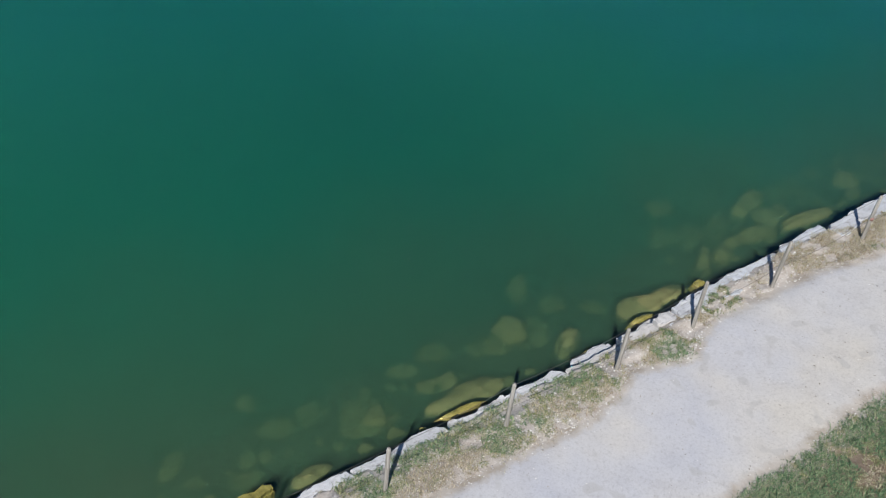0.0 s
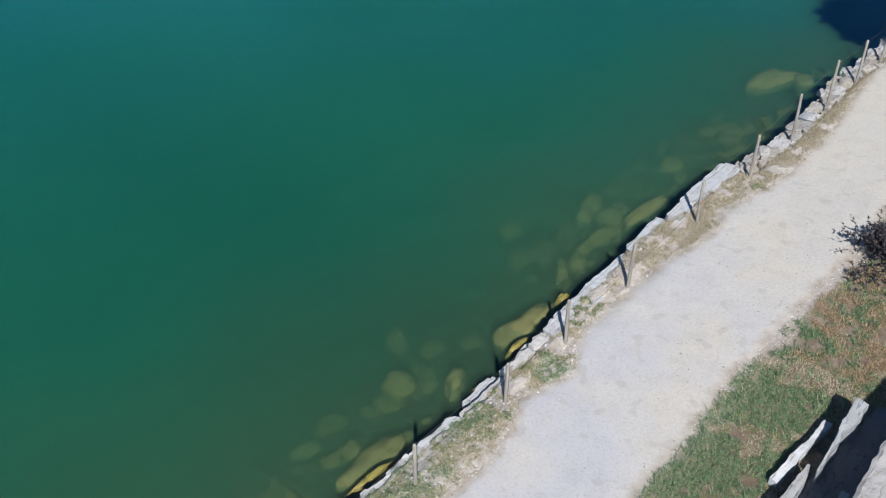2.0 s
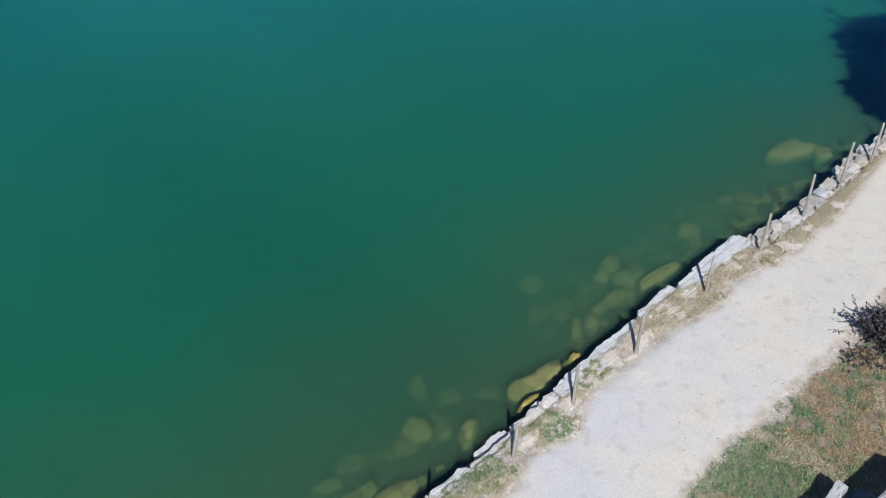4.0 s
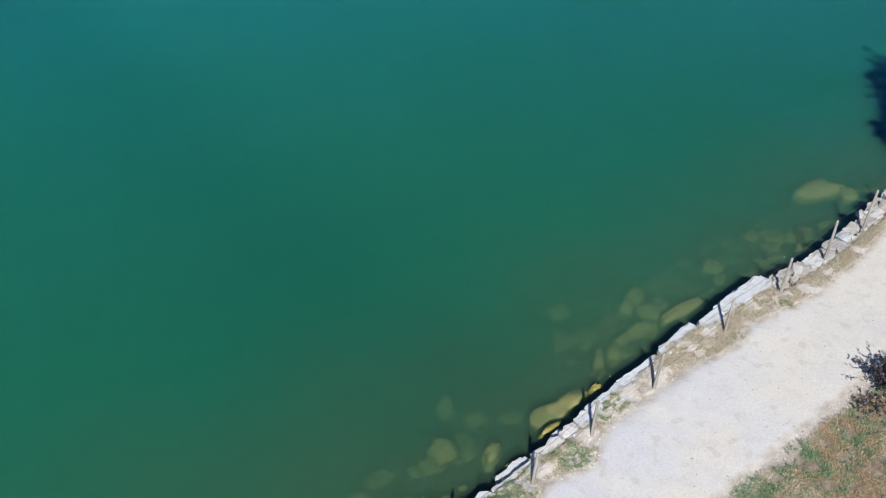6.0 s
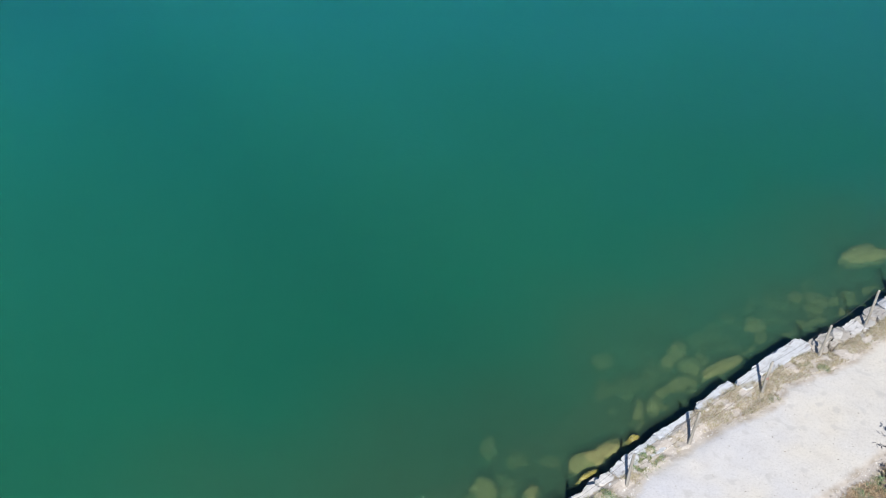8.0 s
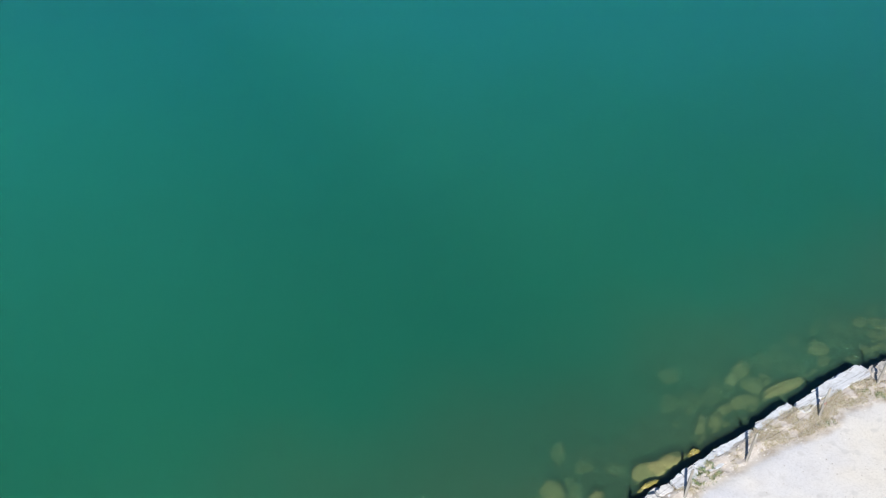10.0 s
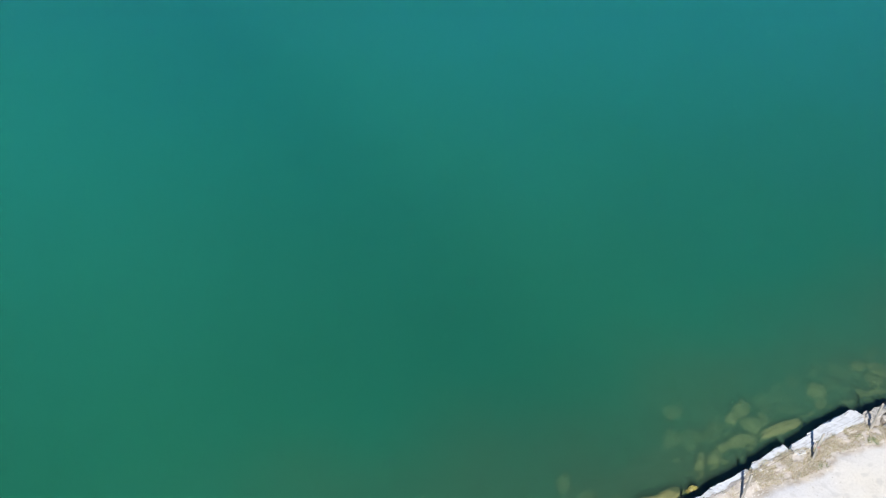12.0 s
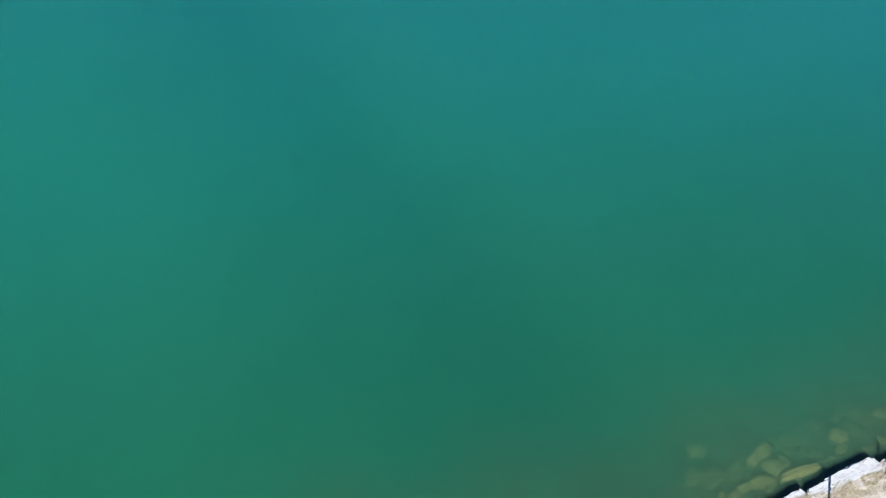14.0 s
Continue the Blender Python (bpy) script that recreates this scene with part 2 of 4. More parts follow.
def mat_plain(name, colour, rough=0.8, metal=0.0, vary=0.3, scale=20):
    m, n, l, b = material(name)
    v = tex(n, l, scale, 4)
    l.new(mix(n, l, vary, colour, ramp(n, l, v, [(0.3, tuple(c * 0.5 for c in colour)), (0.7, tuple(min(1, c * 1.4) for c in colour))])), b.inputs["Base Color"])
    b.inputs["Roughness"].default_value, b.inputs["Metallic"].default_value = rough, metal
    return m


def mat_blades(name, stops, rough=0.7):
    """Each blade or leaf has its own colour out of the ramp."""
    m, n, l, b = material(name)
    g = n.new("ShaderNodeNewGeometry")
    l.new(ramp(n, l, g.outputs["Random Per Island"], stops), b.inputs["Base Color"])
    b.inputs["Roughness"].default_value = rough
    return m


PATH_MAT, SOIL, BED = mat_path(), mat_soil(), mat_bed()
WALL_STONE = mat_stone("wall_limestone", [(0.0, (0.55, 0.555, 0.57)), (0.4, (0.62, 0.63, 0.655)), (0.72, (0.57, 0.545, 0.515)), (1.0, (0.68, 0.69, 0.72))])
PALE_STONE = mat_stone("bluish_limestone", [(0.0, (0.53, 0.555, 0.59)), (0.5, (0.58, 0.605, 0.645)), (1.0, (0.55, 0.565, 0.59))], (0.22, 0.20, 0.19))
BROWN_STONE = mat_stone("brown_limestone", [(0.0, (0.40, 0.365, 0.32)), (0.5, (0.50, 0.475, 0.44)), (1.0, (0.46, 0.43, 0.39))])
GREY_STONE = mat_stone("grey_limestone", [(0.0, (0.36, 0.35, 0.335)), (0.5, (0.46, 0.455, 0.45)), (1.0, (0.42, 0.385, 0.35))])
ROCK = mat_stone("outcrop_rock", [(0.0, (0.36, 0.39, 0.43)), (0.5, (0.42, 0.44, 0.46)), (1.0, (0.46, 0.46, 0.455))], (0.10, 0.10, 0.10))
WARM_ROCK = mat_stone("warm_outcrop_rock", [(0.0, (0.52, 0.505, 0.49)), (1.0, (0.56, 0.545, 0.53))], (0.30, 0.28, 0.26))
# same outcrop rock, its colour darkened and blued for the shade between slabs
SHADED_ROCK = mat_stone("shaded_outcrop_rock", [(0.0, (0.15, 0.17, 0.20)), (1.0, (0.19, 0.20, 0.22))], (0.06, 0.06, 0.06))
ALGAE, WEED = mat_boulder(), mat_weed_stone()
SURFACE, WOOD = mat_surface(), mat_wood()
WIRE = mat_plain("dull_wire", (0.09, 0.09, 0.085), 0.8, 0.1)
GREEN = mat_blades("green_grass", [(0.0, (0.035, 0.085, 0.042)), (0.4, (0.115, 0.205, 0.10)), (0.8, (0.24, 0.335, 0.17)), (1.0, (0.42, 0.39, 0.25))])
OLIVE = mat_blades("olive_grass", [(0.0, (0.06, 0.10, 0.03)), (0.4, (0.17, 0.22, 0.08)), (0.75, (0.34, 0.33, 0.16)), (1.0, (0.52, 0.45, 0.27))])
STRAW = mat_blades("dry_grass", [(0.0, (0.20, 0.145, 0.095)), (0.35, (0.47, 0.385, 0.265)), (0.7, (0.64, 0.585, 0.47)), (0.85, (0.36, 0.345, 0.19)), (1.0, (0.22, 0.27, 0.11))])
PURPLE = mat_blades("dark_leaf", [(0.0, (0.018, 0.017, 0.022)), (0.5, (0.05, 0.045, 0.054)), (0.85, (0.11, 0.10, 0.115)), (1.0, (0.17, 0.125, 0.09))], 0.5)
TREE_LEAF = mat_blades("tree_leaf", [(0.0, (0.03, 0.06, 0.02)), (1.0, (0.08, 0.12, 0.04))])
ROCK_LEAF = mat_blades("rock_leaf", [(0.0, (0.03, 0.045, 0.025)), (1.0, (0.10, 0.13, 0.06))])
RUST = mat_blades("rust_grass", [(0.0, (0.12, 0.08, 0.045)), (0.4, (0.34, 0.24, 0.14)), (1.0, (0.60, 0.47, 0.31))])
TWIG = mat_plain("twig_bark", (0.11, 0.075, 0.055), 0.9)
PEBBLE = mat_blades("pebbles", [(0.0, (0.24, 0.22, 0.20)), (0.5, (0.48, 0.46, 0.44)), (1.0, (0.74, 0.73, 0.71))], 0.9)
LITTER = mat_blades("dry_leaf", [(0.0, (0.13, 0.115, 0.09)), (0.6, (0.28, 0.25, 0.21)), (1.0, (0.40, 0.37, 0.33))])
RED_PAINT = mat_plain("red_paint", (0.30, 0.17, 0.14), 0.7)
RUBBER = mat_plain("black_rubber", (0.03, 0.03, 0.03), 0.6)
SPECK = mat_plain("white_feather", (0.75, 0.76, 0.74), 0.7, vary=0.1)


# ---------- building helpers ----------
def mesh_of(name, verts, faces, mat, smooth=False):
    me = bpy.data.meshes.new(name)
    me.from_pydata([tuple(v) for v in verts], [], faces)
    me.materials.append(mat)
    if smooth:
        me.polygons.foreach_set("use_smooth", [True] * len(me.polygons))
    me.update()
    return me


def part(name, bm, mat, parent=None, label="", smooth=False):
    """Links a bmesh as one mesh object, under a thing if one is given."""
    bmesh.ops.recalc_face_normals(bm, faces=bm.faces)
    me = bpy.data.meshes.new(name)
    bm.to_mesh(me)
    bm.free()
    me.materials.append(mat)
    if smooth:
        me.polygons.foreach_set("use_smooth", [True] * len(me.polygons))
    ob = new(name, me)
    ob.parent = parent
    return tagged(ob, label)


def grid(name, ss, ds, height, mat, smooth=True):
    """A sheet over the shore's axes, with its height from a function of s and d."""
    verts = [shore(s, d, height(s, d)) for s in ss for d in ds]
    k = len(ds)
    faces = [(i * k + j, i * k + j + 1, (i + 1) * k + j + 1, (i + 1) * k + j) for i in range(len(ss) - 1) for j in range(k - 1)]
    return new(name, mesh_of(name, verts, faces, mat, smooth))


# the wall's stones: from s, to s, water-side edge d
FRONT = [(-9.82, -8.06, -0.62), (-8.00, -6.35, -0.55), (-6.28, -4.76, -0.66), (-4.70, -3.09, -0.60), (-3.01, -1.26, -0.61), (-1.18, -0.02, -0.60), (0.01, 1.22, -0.58),
         (1.27, 2.56, -0.51), (2.52, 3.40, -0.56), (3.45, 3.87, -0.63), (3.91, 4.28, -0.61), (4.33, 4.77, -0.66), (4.83, 5.62, -0.68), (5.66, 7.05, -0.74),
         (7.10, 8.51, -0.83)]
FRONT_FAR = [(8.57, 9.35, -0.74), (9.40, 11.38, -0.80), (11.36, 11.70, -0.52), (11.78, 12.22, -0.54), (12.27, 12.72, -0.44), (12.77, 13.33, -0.39), (13.38, 13.81, -0.36),
             (13.85, 14.43, -0.40), (14.47, 14.89, -0.41), (14.93, 15.49, -0.40), (15.53, 16.01, -0.39), (16.04, 16.58, -0.41), (16.61, 17.14, -0.47), (17.17, 17.63, -0.49),
             (17.67, 18.12, -0.42), (18.16, 18.59, -0.37), (18.63, 19.13, -0.36), (19.15, 19.63, -0.42), (19.66, 20.20, -0.44), (20.24, 20.71, -0.41), (20.73, 21.25, -0.44),
             (21.28, 21.84, -0.45)]


def front(s):
    """The wall's water-side edge at s."""
    return float(np.interp(s, WALL_S, WALL_D))


for k in range(26):  # plainer stones beyond both ends
    FRONT.insert(0, (-11.1 - 1.25 * k, -9.9 - 1.25 * k, -0.61 + 0.03 * (k % 3)))
    FRONT_FAR.append((21.9 + 0.9 * k, 22.75 + 0.9 * k, -0.43 + 0.03 * (k % 2)))
WALL_S, WALL_D = [(p + q) / 2 for p, q, _ in FRONT + FRONT_FAR], [r for _, _, r in FRONT + FRONT_FAR]
FAR = [-2000, -600, -200, -80, -40, -22]
NEAR_S = list(np.arange(-14, 36.01, 0.125))
RISE = [(-0.3, 0.36), (-0.05, 0.45), (0.12, 0.55), (0.4, 0.60), (3.0, 0.61), (3.6, 0.67), (4.6, 0.78), (5.4, 0.85), (9, 1.0), (2500, 1.0)]


def reach(s):
    """How far inland the stones show before the soil laps over them."""
    return 0.46 if 9.35 < s < 11.4 else ((0.31 if s < 8.5 else 0.38) if s > 4.8 else (0.42 if s > 2.6 else 0.34))


def land(s, d):
    """Height of the land; along the wall the soil laps over the stones."""
    full, d = d, max(d, -0.3)
    for (d0, z0), (d1, z1) in zip(RISE, RISE[1:]):
        if d <= d1:
            z = z0 + (z1 - z0) * (d - d0) / (d1 - d0)
            break
    if s < 11.5 and d < 0.14:
        x = full - front(s)
        bank = (0.56 if s > 2.7 else (0.42 if s < 2.2 else 0.42 + 0.28 * (s - 2.2)) + 0.12 * max(0, min(1, (x - 0.3) / 0.3))) - (0.55 * max(0, reach(s) - x) if s > 2.6 else 0.5 * max(0, 0.24 - x)) + 0.07 * wob(s, full, 7, 0.35) + 0.04 * wob(s, full, 8, 0.13)
        f = min(1, (0.14 - d) / 0.1) * min(1, (11.5 - s) * 2.5)
        z += (bank - z) * f
    if 11.6 < s < 12.25 and abs(full - front(s) - 0.55 - 0.12 * wob(s, 0, 9, 0.3)) < 0.06:
        z -= 0.3  # a dark crevice behind the brown blocks
    if s > 11.1:
        z -= 0.15 * max(0, min(1, (front(s) + 0.66 - full) / 0.2)) * min(1, (s - 11.1) * 2)
    soft = 0.1 if 0.6 < d < 2.9 else 1.0
    return z + soft * (0.025 * wob(s, d, 3, 0.8) + 0.015 * wob(s, d, 5, 0.25))


# ---------- ground ----------
ds = list(np.arange(-0.9, 0.2, 0.05)) + list(np.arange(0.25, 7.01, 0.14)) + [8, 10, 14, 22, 40, 90, 250, 800, 2000]
ground = grid("ground", FAR + NEAR_S + [45, 70, 130, 300, 800, 2000], ds, lambda s, d: -1.2 if d < max(front(s) + 0.12, -0.89) else land(s, d), SOIL)
tagged(ground, "dry brown soil of the bank beside the path", "ground", kind="structure")


VERGE = ((-7.88, -2.76, -0.51, 0.57, 1.62, 2.07, 3.08, 3.52, 4.36, 5.10, 6.22, 7.11, 8.19, 8.94, 9.47, 10.84, 11.81, 14.02, 16.68, 17.79),
         (0.52, 0.51, 0.58, 0.65, 0.39, 0.15, 0.46, 0.34, -0.10, -0.06, -0.01, 0.03, 0.29, 0.36, 0.03, 0.45, 0.60, 0.58, 0.20, 0.09))


def path_edges(s):
    """The verge's and the lawn's edge of the path at s."""
    verge = float(np.interp(s, *VERGE)) + 0.07 * wob(s, 0, 11, 0.6) + 0.03 * wob(s, 0, 12, 0.2)
    lawn = float(np.interp(s, (-5.5, -0.5, 5.2, 7.3, 10, 12, 18), (3.64, 3.44, 3.12, 3.23, 3.27, 3.17, 2.78))) + 0.08 * wob(s, 0, 13, 1.3) + 0.045 * wob(s, 0, 14, 0.3) + 0.03 * wob(s, 0, 15, 0.12)
    return verge, lawn


def build_path():
    verts, faces, k = [], [], 22
    ss = list(np.arange(-40, -14, 0.5)) + list(np.arange(-14, 36.01, 0.08)) + list(np.arange(36.5, 60, 0.5))
    for s in ss:
        lo, hi = path_edges(s)
        for j in range(k):
            f = j / (k - 1)
            d = lo + (hi - lo) * f
            edge = min(1, min(f, 1 - f) * 9)
            z = land(s, d) + 0.022 * edge - 0.012 * (1 - edge) + 0.003 * wob(s, d, 21, 0.15)
            verts.append(shore(s, d, z))
    for i in range(len(ss) - 1):
        for j in range(k - 1):
            faces.append((i * k + j, i * k + j + 1, (i + 1) * k + j + 1, (i + 1) * k + j))
    me = mesh_of("path", verts, faces, PATH_MAT, True)
    across = me.uv_layers.new(name="across")
    ids = np.empty(len(me.loops), dtype=np.int32)
    me.loops.foreach_get("vertex_index", ids)
    f = (ids % k) / (k - 1) * 2.4
    across.data.foreach_set("uv", np.stack([np.minimum(f, 2.4 - f), 0 * f], 1).ravel().astype(np.float32))
    return tagged(new("path", me), "pale trodden gravel footpath along the lake", "path", kind="structure")


build_path()

# ---------- lake ----------
def bed_height(s, d):
    x = max(0, -d - 0.6)
    z = -0.45 - 0.28 * x if x < 2.6 else (-1.18 - 0.36 * (x - 2.6) if x < 9 else -3.48 - 0.08 * (x - 9))
    return max(z, -9) + LEVEL + 0.12 * wob(s, d, 31, 1.3) + 0.05 * wob(s, d, 32, 0.4)


bed = grid("lake_bed", FAR + NEAR_S + [45, 70, 130, 300, 800, 2000], [-2000, -600, -200, -80, -40, -22] + list(np.arange(-14, -0.19, 0.25)) + [0.2], bed_height, BED)
tagged(bed, "dark olive silt bed sloping away under water", "lake bed", kind="structure")


def sheet(name, z, mat, uneven=0.0):
    if not uneven:
        c = [shore(-2000, -2000, z), shore(2000, -2000, z), shore(2000, -0.2, z), shore(-2000, -0.2, z)]
        return new(name, mesh_of(name, c, [(3, 2, 1, 0)], mat))
    ss = [-2000, -300, -60, -20] + list(np.arange(-12, 32.01, 0.3)) + [40, 80, 300, 2000]
    dd = [-2000, -300, -60, -20, -12] + list(np.arange(-8, -0.19, 0.3)) + [-0.1]
    return grid(name, ss, dd, lambda a, b: z + uneven * wob(a, b, 60 + 7 * z, 0.8) if b > -7.5 else z, mat)


water = tagged(sheet("water", LEVEL, SURFACE), "calm green lake water with faint ripples", "water", kind="structure")
water.visible_shadow = False
for depth, cover, f in ((0.06, 0.14, 0.0), (0.20, 0.22, 0.0), (0.40, 0.25, 0.1), (0.75, 0.31, 0.3), (1.30, 0.40, 0.6), (2.2, 0.85, 0.8)):
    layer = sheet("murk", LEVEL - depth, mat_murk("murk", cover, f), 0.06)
    layer.parent = water
    layer["kind"] = "stuff"


# ---------- stones of the bank ----------
def facet(s, seed, size, step):
    """A broken line: straight between random knots."""
    k = math.floor(s / step)
    a, b = (random.Random(1000 * seed + q).uniform(-size, size) for q in (k, k + 1))
    return a + (b - a) * (s / step - k)


def block(s0, s1, d0, d1, top, low, seed, rough=1.0, tilt=0.0, skew=0.0, blunt=0.10):
    """A layered block: broken outline, ledges down its side, a worn flat top."""
    rng = random.Random(seed)
    bm = bmesh.new()
    cs, cd, hs, hd = (s0 + s1) / 2, (d0 + d1) / 2, (s1 - s0) / 2, (d1 - d0) / 2
    ns, nd = max(4, int((s1 - s0) / 0.075)), max(3, int((d1 - d0) / 0.08))
    edge = [(-1 + 2 * k / ns, -1) for k in range(ns)] + [(1, -1 + 2 * k / nd) for k in range(nd)]
    edge += [(1 - 2 * k / ns, 1) for k in range(ns)] + [(-1, 1 - 2 * k / nd) for k in range(nd)]
    out = []
    for a, b in edge:
        corner = blunt if abs(a) > 0.99 and abs(b) > 0.99 else 0
        x = a * (hs - corner * rng.random() * 0.8) + skew * hd * b + rng.gauss(0, 0.012) * rough
        y = b * (hd - corner * rng.random() * 0.6) + rng.gauss(0, 0.008) * rough + rough * (facet(cs + a * hs, seed + int(b * 2), 0.05, 0.37) + facet(cs + a * hs, seed + 9 + int(b * 2), 0.022, 0.13))
        out.append((x, y))
    count = len(out)
    levels = [(top, 0.4), (top, 0.72), (top - 0.002, 0.965), (top - 0.014, 1.0)]
    z = top - 0.05
    while z > max(low, -0.45) + 0.05:
        step = rng.uniform(0.05, 0.14)
        grow = rng.uniform(0.93, 1.06)
        levels += [(z, grow), (z - step + 0.012, grow * rng.uniform(0.98, 1.02))]
        z -= step
    levels.append((low, 1.05))
    rings = []
    for z, g in levels:
        ring = []
        for x, y in out:
            x, y = cs + x * (1 - (1 - g) * min(1, 0.3 / hs)), cd + y * g
            up = rough * (0.022 * wob(x, y, seed, 0.3) + 0.008 * wob(x, y, seed + 5, 0.09)) if z > top - 0.05 else 0
            ring.append(bm.verts.new(shore(x, y, z + up + tilt * (y - cd))))
        rings.append(ring)
    bm.faces.new(rings[0])
    for r, q in zip(rings, rings[1:]):
        for i in range(count):
            bm.faces.new((r[i], q[i], q[(i + 1) % count], r[(i + 1) % count]))
    bmesh.ops.triangulate(bm, faces=[f for f in bm.faces if len(f.verts) > 4])
    return bm


def angular(r, seed, count=13):
    """A broken stone with flat faces and blunt corners."""
    rng = random.Random(seed)
    bm = bmesh.new()
    for i in range(count):
        an = 2 * math.pi * (i + rng.uniform(-0.45, 0.45)) / count * 2
        z, w = (rng.uniform(0.7, 1.0), rng.uniform(0.55, 0.95)) if i % 2 else (rng.uniform(-0.9, 0.1), rng.uniform(0.85, 1.12))
        bm.verts.new((math.cos(an) * w * r[0], math.sin(an) * w * r[1], z * r[2]))
    bmesh.ops.convex_hull(bm, input=bm.verts)
    bmesh.ops.delete(bm, geom=[v for v in bm.verts if not v.link_faces], context="VERTS")
    bmesh.ops.bevel(bm, geom=list(bm.edges), offset=0.12 * min(r), segments=1, affect="EDGES")
    return bm


def lump(r, seed, rough=0.22, detail=2):
    """An angular stone: a ball cut by flat faces."""
    rng = random.Random(seed)
    bm = bmesh.new()
    bmesh.ops.create_icosphere(bm, subdivisions=detail, radius=1.0)
    cuts = [(Vector((rng.gauss(0, 1), rng.gauss(0, 1), rng.gauss(0, 0.8))).normalized(), rng.uniform(0.42, 0.8)) for _ in range(9)]
    for v in bm.verts:
        p = v.co.copy()
        for nrm, k in cuts:
            over = p.dot(nrm) - k
            if over > 0:
                p -= nrm * over * 0.96
        p *= 1 + rough * 0.4 * noise.noise(p * 1.7 + Vector((seed, 0, 0)))
        v.co = Vector((p.x * r[0], p.y * r[1], p.z * r[2]))
    return bm


wall = new("retaining_wall")
wall.location = shore(0, -0.3, 0)
tagged(wall, "low dry-laid bank wall of pale layered limestone blocks", "wall", kind="structure")
def lay(bm, mat=WALL_STONE):
    part("stone", bm, mat, wall).matrix_parent_inverse = Matrix.Translation(-wall.location)


for i, (s0, s1, d0) in enumerate(FRONT + FRONT_FAR):
    i -= 26
    kind = WALL_STONE
    rng = random.Random(100 + i)
    flat = s1 - s0 > 1.2 or 4.8 < s0 < 11.2
    top, skew = (0.53 if s0 > 2.4 else 0.36) + rng.uniform(-0.04, 0.04), rng.uniform(-0.5, 0.5)
    if flat:
        width = rng.uniform(0.40, 0.50)
        lay(block(s0, s1, d0, d0 + width, top, -1.1, 40 + i, 0.85, 0.06, skew, 0.24 if s0 > 9 else 0.14), PALE_STONE if s0 > 4 else WALL_STONE)
        lay(block(s0 + rng.uniform(0.1, 0.4), s1 - rng.uniform(0.1, 0.5), d0 - rng.uniform(0.02, 0.07), d0 + 0.1, top - rng.uniform(0.14, 0.22), -1.1, 70 + i, 1.0, 0.0, skew))
    else:
        width = rng.uniform(0.26, 0.38) if s0 < 11.3 else rng.uniform(0.36, 0.52)
        kind = BROWN_STONE if 11.3 < s0 < 12.5 or (s0 > 12.5 and i % 3 == 0) else (GREY_STONE if s0 > 12.5 and i % 3 == 1 else WALL_STONE)
        lay(block(s0, s1, d0, d0 + width, top - rng.uniform(0.0, 0.07 if s0 < 11.3 else 0.09), -1.1, 40 + i, 0.5 if -0.3 < s0 < 2.5 else 1.5, rng.uniform(-0.05, 0.25), skew, 0.05), kind)
        for k in range(1 if s0 > 11.3 and i % 2 else 0):  # loose stones piled on the further stretch
            r = rng.uniform(0.11, 0.22)
            bm = angular((r * rng.uniform(0.9, 1.5), r, r * 0.75), 1200 + 5 * i + k)
            bm.transform(Matrix.Translation(shore(rng.uniform(s0, s1), d0 + rng.uniform(0.02, 0.5), top + rng.uniform(-0.1, 0.0))) @ Matrix.Rotation(rng.uniform(0, 6), 4, "Z"))
            lay(bm, rng.choice((BROWN_STONE, GREY_STONE)))
        for k in range(2):
            a = rng.uniform(s0, s1 - 0.2)
            b = d0 + width + rng.uniform(-0.04, 0.10)
            lay(block(a, a + rng.uniform(0.12, 0.28), b, b + rng.uniform(0.10, 0.18), top + rng.uniform(-0.06, 0.03), 0.1, 70 + 37 * k + i, 1.2, 0.0, skew), kind)
LEDGES = [(1.74, 2.66, -0.86, 0.10), (-4.75, -4.15, -1.36, 0.03), (0.02, 1.00, -0.63, 0.14), (-1.02, -0.18, -0.68, 0.08), (2.34, 2.62, -0.65, 0.20), (3.43, 3.76, -0.78, 0.25), (4.33, 4.69, -0.80, 0.20),
          (8.89, 9.35, -0.88, 0.30), (11.29, 11.72, -0.70, 0.30), (-4.32, -3.46, -0.75, 0.20), (12.39, 12.80, -0.59, 0.25), (15.01, 15.46, -0.56, 0.20), (17.41, 17.89, -0.62, 0.30),
          (18.65, 19.18, -0.58, 0.30)]
for i, (s0, s1, d0, top) in enumerate(LEDGES):
    lay(block(s0, s1, d0, d0 + 0.2, top - 0.08, -1.1, 300 + i, 1.1, 0.0, 0.3), WEED if d0 < -1 else WALL_STONE)


# ---------- boulders under water ----------
CLOUD = (0.06, 0.20, 0.40, 0.75, 1.30)
